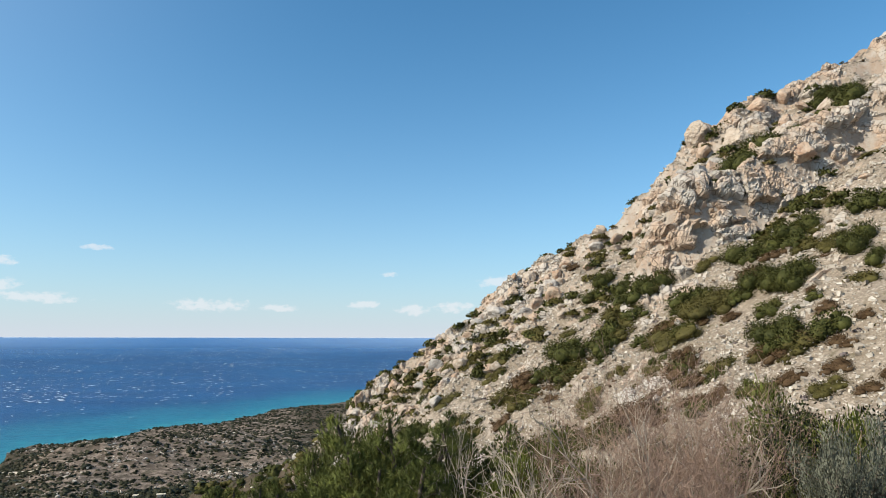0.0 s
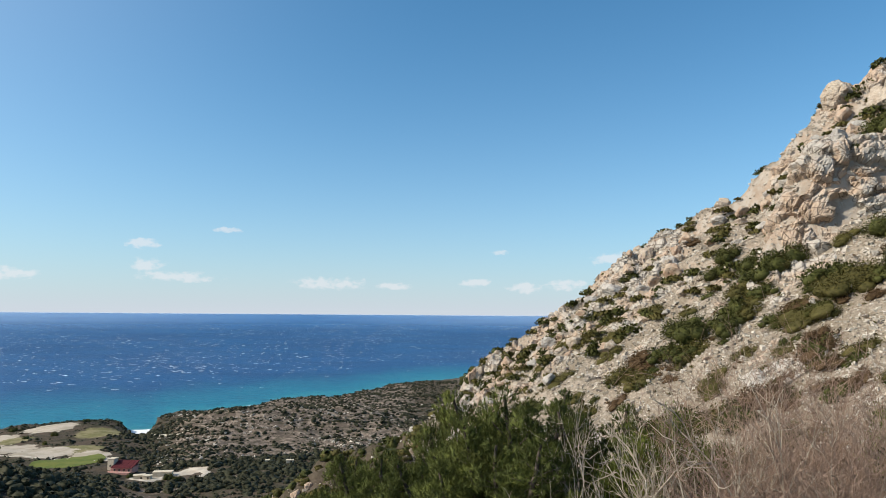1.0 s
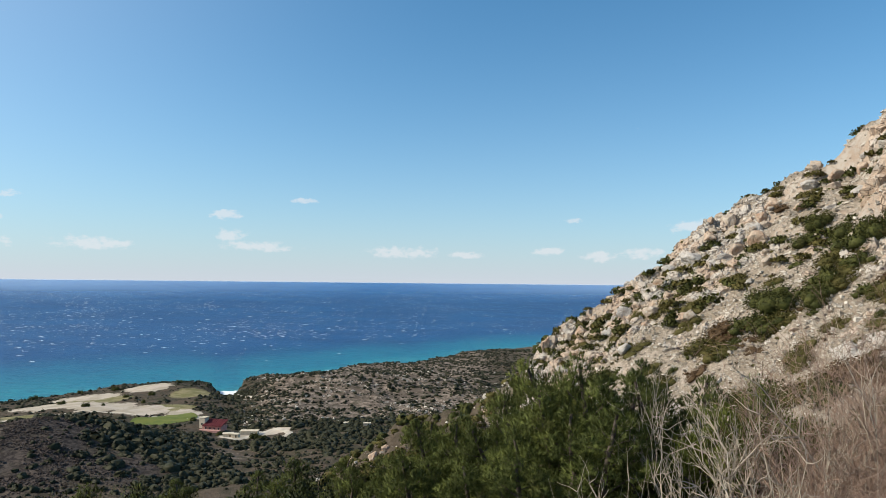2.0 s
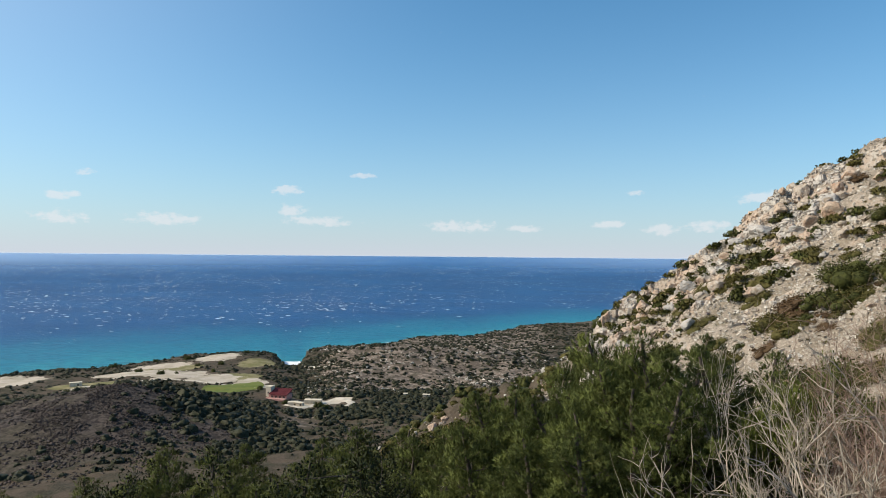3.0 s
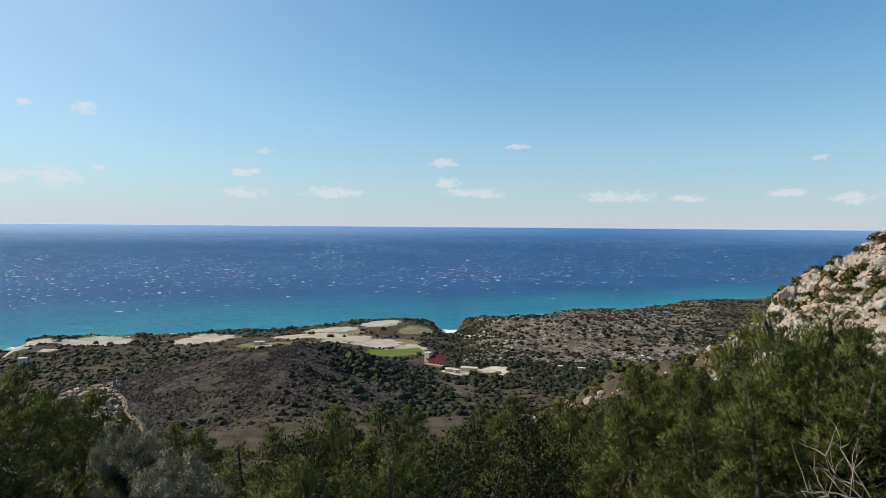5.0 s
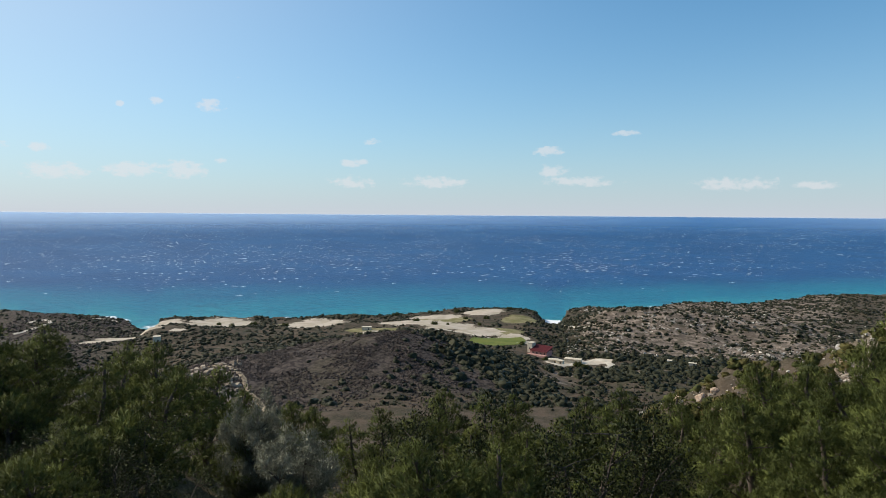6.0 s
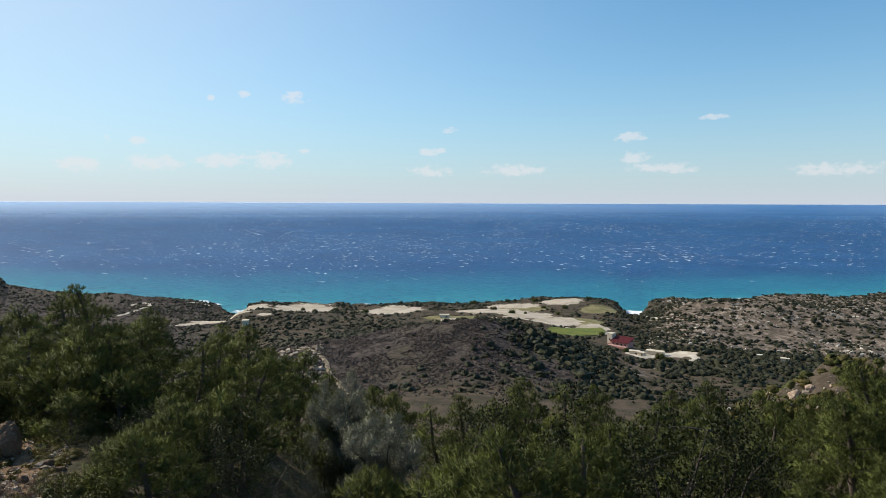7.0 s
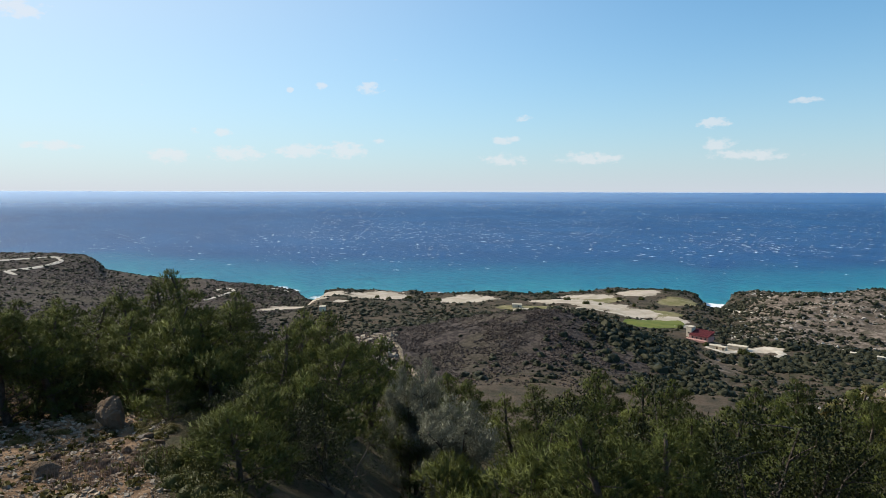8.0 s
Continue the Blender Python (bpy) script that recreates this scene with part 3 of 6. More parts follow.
def build_ground():
    az = np.radians(np.concatenate([np.arange(-180, -48, 4.0), np.arange(-48, 106, 0.36), np.arange(106, 180, 4.0)]))
    d = np.concatenate([[0.0], np.exp(np.arange(math.log(1.5), math.log(50), 0.03)), np.arange(50, 138, 0.8), np.exp(np.arange(math.log(138), math.log(1500), 0.0125))])
    D, A = np.meshgrid(d, az, indexing="ij")
    x, y = -D * np.sin(A), D * np.cos(A)
    z = ground_z(x, y)
    nr, nc = x.shape
    verts = np.stack([x.ravel(), y.ravel(), z.ravel()], 1)
    i, j = np.meshgrid(np.arange(nr - 1), np.arange(nc), indexing="ij")
    k = (j + 1) % nc
    faces = np.stack([i * nc + j, i * nc + k, (i + 1) * nc + k, (i + 1) * nc + j], -1).reshape(-1, 4)
    me = bpy.data.meshes.new("ground")
    me.vertices.add(len(verts))
    me.vertices.foreach_set("co", verts.ravel())
    me.loops.add(faces.size)
    me.loops.foreach_set("vertex_index", faces.ravel())
    me.polygons.add(len(faces))
    me.polygons.foreach_set("loop_start", np.arange(0, faces.size, 4))
    me.polygons.foreach_set("use_smooth", np.ones(len(faces), bool))
    me.update(calc_edges=True)
    x, y = verts[:, 0], verts[:, 1]
    dd, aa = np.hypot(x, y), np.degrees(np.arctan2(-x, y))
    on_hill = smooth(-2, 1.0, hillside(x, y) + EYE - verts[:, 2] + 0.8) * smooth(45, 60, y + 0.3 * x) * (1 - smooth(160, 220, dd)) * (0.08 + 0.92 * smooth(-26, -10, x))
    layers = {
        "scree": on_hill,
        "heath": smooth(0.15, 0.6, np.maximum(bump(x, y, 48, 365, 62, 70, 1.3), bump(x, y, 58, 350, 90, 62, 1.2))) + smooth(66, 72, aa) * smooth(250, 320, dd),
        "bluff": 0.75 * blobs(x, y, CLEARINGS) + smooth(10, 15, aa) * (1 - smooth(30, 34, aa)) * smooth(440, 500, dd) * 0.8 + bump(x, y, 64.5, 325, 26, 60, 1.0) + 0.5 * smooth(0, 8, aa) * (1 - smooth(8, 15, aa)) * smooth(300, 500, dd),
        "sand": blobs(x, y, SANDS),
        "grass": blobs(x, y, GRASSES),
        "soil": smooth(83, 87, aa) * (1 - smooth(110, 150, aa)) * (1 - smooth(30, 42, dd)) + 1 - smooth(7, 12, dd),
        "litter": (1 - smooth(50, 75, dd)) * (1 - smooth(82, 86, aa)) * (1 - on_hill) * 0.85 * smooth(7, 12, dd),
    }
    for name, v in layers.items():
        me.attributes.new(name, "FLOAT", "POINT").data.foreach_set("value", np.clip(v, 0, 1).astype(np.float32))
    me.materials.append(M["ground"])
    tagged(new("ground", me), "stony Mediterranean hillside and brown coastal scrub land", "ground", kind="structure")


def sea_level(d):
    """The far water is drawn up to the eye's level, for the true horizon lies past the camera's reach."""
    far = smooth(1500, 4850, d)
    return (EYE - 0.4) * (far * 0.55 + 0.45 * far * far)


def whitecaps():
    """Breaking wave crests: short ridges of foam that lie across the wind, in loose rows."""
    rng = np.random.RandomState(17)
    n = 60000
    az = rng.uniform(-6, 97, n)
    d = coast(az) + 130 + 2500 * rng.rand(n) ** 1.1
    x, y = -d * np.sin(np.radians(az)), d * np.cos(np.radians(az))
    thick = 0.5 + 0.5 * fbm(x / 420, y / 420, None, 3, 18) + 0.35 * vnoise(x / 60, y / 60, None, 19)
    ok = rng.rand(n) < 0.30 * np.clip(thick, 0.05, 1.2) * smooth(120, 900, d - coast(az))
    x, y, d = x[ok], y[ok], d[ok]
    n = len(x)
    big = rng.rand(n) ** 3
    length, tall, deep = 1.3 + 4.6 * big + 2.0 * rng.rand(n), 0.13 + 0.36 * big + 0.14 * rng.rand(n), 0.8 + 1.6 * big
    turn = np.radians(20 + rng.uniform(-24, 24, n))
    u = np.stack([np.cos(turn), np.sin(turn)], 1)
    w = np.stack([-u[:, 1], u[:, 0]], 1)
    z = sea_level(d)
    V = []
    for s, h, b in ((-1.0, 0.0, 0.0), (-0.45, 0.8, 0.3), (0.1, 1.0, -0.1), (0.55, 0.55, 0.25), (1.0, 0.0, 0.1)):
        mid = np.stack([x, y], 1) + u * (s * length * rng.uniform(0.8, 1.2, n))[:, None] + w * (b * deep)[:, None]
        up = tall * h * rng.uniform(0.6, 1.3, n)
        for off, lift in ((-0.5, -0.15), (0.0, 1.0), (0.5, -0.15)):
            q = mid + w * (off * deep * (0.35 + 0.65 * h))[:, None]
            V.append(np.concatenate([q, (z + up * max(lift, 0) + min(lift, 0))[:, None]], 1))
    V = np.stack(V, 1).reshape(-1, 3)
    quads = np.array([[3 * i + j, 3 * i + j + 1, 3 * i + j + 4, 3 * i + j + 3] for i in range(4) for j in range(2)])
    F = (quads[None] + (np.arange(n) * 15)[:, None, None]).reshape(-1, 4)
    tagged(new("whitecaps", mesh_of("whitecaps", V, F, M["foam"], True)), "short white breaking wave crests on the windy sea", "whitecaps", kind="stuff")


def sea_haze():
    """Stands in for the thin layer of moist air over the horizon: a far, see-through ring, added to paint the haze,
    that scatters the daylight.
    """
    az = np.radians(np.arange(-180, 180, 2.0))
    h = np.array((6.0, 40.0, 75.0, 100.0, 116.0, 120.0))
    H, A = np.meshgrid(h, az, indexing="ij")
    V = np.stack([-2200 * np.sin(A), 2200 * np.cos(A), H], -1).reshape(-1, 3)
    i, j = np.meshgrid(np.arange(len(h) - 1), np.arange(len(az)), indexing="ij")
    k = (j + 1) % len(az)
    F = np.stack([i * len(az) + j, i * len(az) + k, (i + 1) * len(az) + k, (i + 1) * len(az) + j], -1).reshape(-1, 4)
    tagged(new("backdrop", mesh_of("backdrop", V, F, M["haze"], True)), "pale see-through ring added as thin haze over the sea horizon", "haze", kind="structure")


def build_sea():
    az = np.radians(np.arange(-180, 180, 1.2))
    d = np.concatenate([np.arange(560, 1300, 12.0), np.exp(np.arange(math.log(1300), math.log(4850), 0.02))])
    D, A = np.meshgrid(d, az, indexing="ij")
    x, y = -D * np.sin(A), D * np.cos(A)
    z = sea_level(D)
    nr, nc = x.shape
    i, j = np.meshgrid(np.arange(nr - 1), np.arange(nc), indexing="ij")
    k = (j + 1) % nc
    faces = np.stack([i * nc + j, i * nc + k, (i + 1) * nc + k, (i + 1) * nc + j], -1).reshape(-1, 4)
    me = mesh_of("sea", np.stack([x.ravel(), y.ravel(), z.ravel()], 1), faces, M["sea"], True)
    off = (D - coast(np.degrees(A))).ravel()
    me.attributes.new("offshore", "FLOAT", "POINT").data.foreach_set("value", off.astype(np.float32))
    xr, yr = x.ravel(), y.ravel()
    cove = np.maximum(bump(xr, yr, 34.2, 716, 13, 20, 1.2), np.maximum(bump(xr, yr, 68.4, 722, 6, 9, 0.9), bump(xr, yr, 8.6, 1212, 12, 9, 0.9)))
    me.attributes.new("cove", "FLOAT", "POINT").data.foreach_set("value", cove.astype(np.float32))
    tagged(new("sea", me), "deep blue windy sea, turquoise by the shore, flecked with whitecaps", "sea", kind="structure")


build_ground()
build_sea()
whitecaps()
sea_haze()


def strip(name, rows, width, material, label, category, lift=0.25):
    """A road that lies on the land along points given by bearing and distance."""
    pts = np.array([polar(a, d) for a, d in rows])
    t = np.arange(len(pts))
    s = np.linspace(0, len(pts) - 1, (len(pts) - 1) * 8 + 1)
    # a rounded line through the points
    k = np.clip(s.astype(int), 0, len(pts) - 2)
    u = (s - k)[:, None]
    p0, p1, p2, p3 = pts[np.maximum(k - 1, 0)], pts[k], pts[k + 1], pts[np.minimum(k + 2, len(pts) - 1)]
    c = 0.5 * (2 * p1 + (p2 - p0) * u + (2 * p0 - 5 * p1 + 4 * p2 - p3) * u ** 2 + (3 * p1 - p0 - 3 * p2 + p3) * u ** 3)
    tan = unit(np.gradient(c, axis=0))
    side = np.stack([-tan[:, 1], tan[:, 0]], 1)
    verts, faces = [], []
    n = len(c)
    w = width * (1 + 0.25 * vnoise(np.arange(n) * 0.37, np.full(n, width), None, 5))
    across = np.array((-0.5, -0.25, 0, 0.25, 0.5))
    q = c[:, None] + side[:, None] * (w[:, None] * across)[..., None]
    z = ground_z(q[..., 0], q[..., 1]) + np.where(np.abs(across) < 0.4, lift, -0.3)
    verts = np.concatenate([q, z[..., None]], -1).reshape(-1, 3)
    for i in range(n - 1):
        for a in range(4):
            faces.append((i * 5 + a, i * 5 + a + 1, i * 5 + a + 6, i * 5 + a + 5))
    return tagged(new(name, mesh_of(name, verts, faces, material, True)), label, category, kind="structure")


strip("road", ((34.6, 437), (33.6, 416), (32.6, 424), (31.6, 440), (30.9, 452), (30.1, 452), (29.4, 440), (29.2, 424), (29.9, 412), (30.9, 400)), 6.0, M["road"], "pale dusty gravel road winding through the valley", "road")
strip("road", ((51.8, 512), (50.9, 500), (49.6, 505), (48.2, 528), (47.2, 560), (46.0, 566), (43.5, 558), (41.0, 536), (38.6, 512), (37.2, 500), (36.0, 496)), 3.6, M["road"], "pale gravel farm road between sandy fields", "road")
strip("path", ((65.4, 372), (63.4, 366), (62.0, 352), (61.2, 330), (60.8, 310), (60.0, 296), (59.2, 280)), 4.0, M["track"], "worn earth track along the heath", "path")
strip("road", ((92.6, 900), (90.5, 912), (88.2, 925), (87.8, 900), (89.2, 872), (90.4, 858), (91.2, 845), (90.6, 828)), 8.0, M["road"], "pale zigzag dirt road on the headland", "road", 0.5)
strip("road", ((76.6, 760), (75.6, 765), (75.2, 748), (76.4, 730), (77.6, 722)), 6.0, M["road"], "pale bend of a dirt road on the headland", "road", 0.5)
strip("path", ((72.4, 770), (71.3, 765), (70.6, 752)), 4.0, M["road"], "pale dirt path on the headland", "path", 0.5)
strip("road", ((33.6, 640), (33.0, 620), (31.8, 600), (30.6, 596)), 5.0, M["road"], "short pale gravel road under the bluff", "road", 0.4)


# ---- rocks ----
def ball(sub):
    bm = bmesh.new()
    bmesh.ops.create_icosphere(bm, subdivisions=sub, radius=1.0)
    v = np.array([q.co[:] for q in bm.verts])
    bm.verts.index_update()
    f = np.array([[q.index for q in face.verts] for face in bm.faces])
    bm.free()
    return v, f


BALLS = {s: ball(s) for s in (1, 2, 3, 4, 5)}


def rock_mesh(name, seed, sub, material, size=(1, 1, 1), planes=16, rough=0.10, cracks=0.0):
    """A weathered block: a body cut by random planes, then roughened; about 1 across."""
    rng = np.random.RandomState(seed)
    v, f = BALLS[sub]
    nrm = unit(rng.randn(planes, 3))
    h = rng.uniform(0.62, 1.0, planes)
    c = np.maximum(v @ nrm.T, 1e-3)
    r = np.minimum((h / c).min(1), 1.25)
    p = v * r[:, None]
    q = p * 1.4 + seed * 7.1
    r2 = 1 + rough * fbm(q[:, 0], q[:, 1], q[:, 2], 4, seed) + rough * 0.35 * fbm(q[:, 0] * 5, q[:, 1] * 5, q[:, 2] * 8, 3, seed + 9)
    if cracks:
        w = np.abs(fbm(q[:, 0] * 1.6, q[:, 1] * 1.6, q[:, 2] * 0.9, 2, seed + 20))
        r2 = r2 - cracks * (1 - smooth(0.0, 0.16, w))
    p = p * r2[:, None] * np.array(size)
    return mesh_of(name, p, f, material, False)


ROCKS = [rock_mesh("boulder", s, 4, M[("rock", "pink_rock", "grey_rock", "rock", "pink_rock", "rock")[s]], (1, (0.9, 0.8, 1.0, 0.85, 0.95, 0.8)[s], (0.8, 1.0, 0.75, 0.65, 0.9, 1.1)[s]), 11, 0.09, 0.05) for s in range(6)]
LIGHT_ROCKS = [rock_mesh("boulder", 200 + s, 3, M[("rock", "pink_rock", "grey_rock", "rock", "rock", "pink_rock", "grey_rock", "grey_rock")[s]], (1, 0.85, 0.75 + 0.05 * s), 9, 0.10, 0.0) for s in range(8)]
FIELD_ROCKS = [rock_mesh("field_stone", 220 + s, 2, M["brown_rock"], (1, 0.85, 0.7 + 0.1 * s), 9, 0.1) for s in range(3)]
CRAGS = [rock_mesh("crag", 20 + s, 5, M[("grey_rock", "rock", "pink_rock", "rock", "grey_rock")[s]], (1, 0.85, 1.05), 9, 0.10, 0.07) for s in range(5)]


def put_rock(me, name, x, y, r, label, category, group="", turn=None, tall=1.0, sink=0.35):
    ob = new(name, me)
    ob.matrix_world = pose(x, y, stand(x, y) + r * tall * (0.75 - sink), random.uniform(-14, 14), random.uniform(-14, 14), random.uniform(0, 360) if turn is None else turn) @ Matrix.Diagonal((r, r, r * tall, 1))
    return tagged(ob, label, category, group)


# the crags and great blocks of the rock step, then single boulders: x, y, half width
def joints(p, size, seed):
    """Block pattern in space: a random value for each block and the distance from its joints."""
    q = p / size
    cell = np.floor(q).astype(np.int64)
    f1, f2, val = np.full(len(q), 9.0), np.full(len(q), 9.0), np.zeros(len(q))
    for a in (-1, 0, 1):
        for b in (-1, 0, 1):
            for c in (-1, 0, 1):
                i, j, k = cell[:, 0] + a, cell[:, 1] + b, cell[:, 2] + c
                s = np.stack([i + 0.1 + 0.8 * hash3(i, j, k, seed), j + 0.1 + 0.8 * hash3(i, j, k, seed + 1), k + 0.1 + 0.8 * hash3(i, j, k, seed + 2)], 1)
                d = np.abs(q - s)
                d = (d ** 2.6).sum(1) ** (1 / 2.6)
                new_best = d < f1
                f2 = np.where(new_best, f1, np.minimum(f2, d))
                val = np.where(new_best, hash3(i, j, k, seed + 3), val)
                f1 = np.where(new_best, d, f1)
    return val, f2 - f1


def rock_sheet(name, x0, x1, low, deep, show, label, step=0.24, rows=120, seed=0, proud=1.0, block=1.0, hollows=()):
    """Bedrock that breaks out of the slope: follows the land from the line low(x) back by deep metres, and is split into blocks."""
    xs = np.arange(x0, x1, step)
    fine = np.linspace(0, deep, 420)
    X, Y = np.meshgrid(xs, fine, indexing="ij")
    Y = Y + low(xs)[:, None]
    Z = ground_z(X, Y)
    run = np.concatenate([np.zeros((len(xs), 1)), np.cumsum(np.hypot(np.diff(Y, axis=1), np.diff(Z, axis=1)), 1)], 1)
    y, z = np.empty((len(xs), rows)), np.empty((len(xs), rows))
    for i in range(len(xs)):
        s = np.linspace(0, run[i, -1], rows)
        y[i], z[i] = np.interp(s, run[i], Y[i]), np.interp(s, run[i], Z[i])
    P = np.stack([np.repeat(xs[:, None], rows, 1), y, z], -1)
    nrm = unit(np.cross(np.gradient(P, axis=0), np.gradient(P, axis=1)))
    nrm = unit(nrm + np.array([-0.15, -0.45, 0.1]))
    p = P.reshape(-1, 3)
    w = p + 0.5 * np.stack([fbm(p[:, 0] / 2, p[:, 1] / 2, p[:, 2] / 2, 2, seed + k) for k in (1, 2, 3)], 1)
    v1, e1 = joints(w * np.array([1, 1, 1.25]), 4.4 * block, seed + 10)
    v2, e2 = joints(w * np.array([1, 1, 1.4]), 1.8 * block, seed + 20)
    rise = proud * (1.7 * v1 - 0.25 - 1.1 * (1 - smooth(0, 0.14, e1))) + proud * (0.32 * v2 - 0.32 * (1 - smooth(0, 0.16, e2))) + 0.10 * fbm(p[:, 0] * 1.8, p[:, 1] * 1.8, p[:, 2] * 1.8, 3, seed + 40)
    g = show(p[:, 0], p[:, 1], p[:, 2])
    edge = np.ones(P.shape[:2])
    edge[:3], edge[-3:], edge[:, :3], edge[:, -3:] = 0, 0, 0, 0
    g = g * edge.ravel()
    rise = rise * smooth(0.25, 0.7, g) - 1.1 * (1 - smooth(0.1, 0.55, g))
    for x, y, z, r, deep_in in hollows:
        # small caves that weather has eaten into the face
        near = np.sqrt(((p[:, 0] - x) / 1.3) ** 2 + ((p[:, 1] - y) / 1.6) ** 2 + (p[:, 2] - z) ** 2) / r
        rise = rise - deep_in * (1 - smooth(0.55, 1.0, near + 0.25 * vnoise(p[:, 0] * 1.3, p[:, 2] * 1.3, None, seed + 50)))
    p = p + nrm.reshape(-1, 3) * rise[:, None]
    i, j = np.meshgrid(np.arange(len(xs) - 1), np.arange(rows - 1), indexing="ij")
    a = i * rows + j
    F = np.stack([a, a + rows, a + rows + 1, a + 1], -1).reshape(-1, 4)
    # what stays under the ground is left away
    F = F[(g[F] > 0.12).any(1)]
    used, F = np.unique(F, return_inverse=True)
    return tagged(new(name, mesh_of(name, p[used], F.reshape(-1, 4), M["cliff"])), label, "rock")


def step_show(x, y, z):
    left = 26 + 0.40 * (y - 84)
    foot = 83 + 0.10 * (x - 33)
    back = y - foot
    up = smooth(-2, 1.0, x - left + 1.5 * vnoise(y / 3, x / 3, None, 62)) * smooth(-3.2, -1.0, back + 2.0 * vnoise(x / 4, y / 4, None, 63)) * (1 - 0.25 * smooth(60, 76, x))
    broken = fbm(x / 5.5, y / 4.0, None, 3, 64)
    return up * np.where(back < 6, 0.95 + 0.4 * broken, 0.66 + 0.8 * broken)


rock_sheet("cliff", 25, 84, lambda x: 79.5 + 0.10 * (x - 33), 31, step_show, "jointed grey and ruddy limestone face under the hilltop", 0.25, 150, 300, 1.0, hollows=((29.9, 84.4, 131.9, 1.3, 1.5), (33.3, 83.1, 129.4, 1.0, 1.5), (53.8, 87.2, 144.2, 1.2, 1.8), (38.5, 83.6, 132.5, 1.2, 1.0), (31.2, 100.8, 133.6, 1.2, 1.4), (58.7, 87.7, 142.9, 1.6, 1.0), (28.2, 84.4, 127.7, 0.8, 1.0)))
rock_sheet("rock_outcrop", -15.5, 27, lambda x: 88 + 0 * x, 24, lambda x, y, z: smooth(0, 10, y - 90) * 0.35 + 0.25 + 0.95 * fbm(x / 6, y / 4.2, None, 3, 65), "broken buff limestone ledges along the rocky crest", 0.25, 84, 320, 0.5, 0.5)
rock_sheet("rock_outcrop", -5, 52, lambda x: 60 + 0.1 * x, 26, lambda x, y, z: -0.02 + 0.95 * fbm(x / 5, y / 3.4, None, 3, 67), "small pale ledges of bedrock in the scree", 0.34, 70, 360, 0.4, 0.5)
CRAG_PLACES = ((42.8, 104.0, 2.3), (47.6, 104.5, 1.8), (51.5, 103.0, 1.7), (44.8, 96.0, 2.0), (40.9, 95.3, 1.7), (48.2, 95.6, 1.8), (52.0, 95.0, 1.5), (38.2, 90.0, 1.3), (59.0, 96.0, 1.6), (35.0, 86.6, 1.5), (63.0, 93.0, 1.5), (32.2, 88.0, 1.2), (43.3, 87.6, 1.2), (47.4, 88.6, 1.5))
for i, (x, y, r) in enumerate(CRAG_PLACES):
    tone = ("buff", "ruddy", "ruddy", "buff", "grey")[i % 5]
    put_rock(CRAGS[(1, 2, 2, 3, 0)[i % 5]], "crag", x, y, r, f"rounded {tone} limestone block on the rock step of the hill", "rock", "crags of the hill", tall=0.95, sink=0.35)
BOULDER_PLACES = ((43.3, 86.0, 1.3), (48.8, 86.0, 2.4), (8.3, 101.9, 2.2), (17.0, 88.7, 1.3), (-7.3, 102.1, 1.8), (3.1, 99.8, 1.2), (29.1, 71.4, 0.7), (11.0, 103.0, 1.6), (5.5, 103.5, 1.5), (0.5, 103.0, 1.3),
                  (-3.4, 103.0, 1.4), (-9.6, 103.4, 1.1), (15.0, 104.0, 1.5), (20.0, 105.0, 1.6), (24.5, 104.0, 1.5), (26.5, 99.0, 1.6), (22.0, 97.0, 1.2), (12.5, 96.0, 1.2), (18.0, 99.0, 1.3), (27.5, 90.0, 1.3), (24.6, 93.0, 1.1),
                  (6.0, 96.5, 1.0), (-5.0, 98.0, 0.9), (38.0, 100.0, 1.6), (43.0, 104.0, 1.7))
for i, (x, y, r) in enumerate(BOULDER_PLACES):
    put_rock(ROCKS[i % 6], "boulder", x, y, r * 0.72, f"weathered {('buff', 'ruddy', 'grey', 'buff', 'ruddy', 'buff')[i % 6]} limestone boulder on the rocky hillside", "boulder", "boulders of the hill", tall=0.9)
rng = np.random.RandomState(4)
bx, by = rng.uniform(-15, 62, 900), rng.uniform(58, 114, 900)
high = smooth(66, 100, by) * 0.88 + 0.12
ok = (rng.rand(900) < high) & ~((bx > 26) & (by > 84) & (by < 92)) & (hillside(bx, by) + EYE > ground_z(bx, by) - 1.2)
for x, y, h in list(zip(bx[ok], by[ok], high[ok]))[:200]:
    put_rock(LIGHT_ROCKS[rng.randint(6)], "boulder", x, y, float(rng.uniform(0.25, 0.5) + 0.9 * h * rng.rand() ** 2), "rough pale limestone boulder half sunk in the scree", "boulder", "boulders of the hill", tall=rng.uniform(0.7, 1.2))
bx, by = rng.uniform(-58, -14, 700), rng.uniform(64, 112, 700)
ok = (hillside(bx, by) + EYE > ground_z(bx, by) - 1.0) & (fbm(bx / 8, by / 8, None, 3, 77) > 0.0)
for x, y in list(zip(bx[ok], by[ok]))[:60]:
    put_rock(LIGHT_ROCKS[rng.randint(6)], "boulder", x, y, float(0.3 + 0.8 * rng.rand() ** 2), "ruddy limestone boulder on the falling end of the ridge", "boulder", "boulders of the hill", tall=rng.uniform(0.7, 1.2))
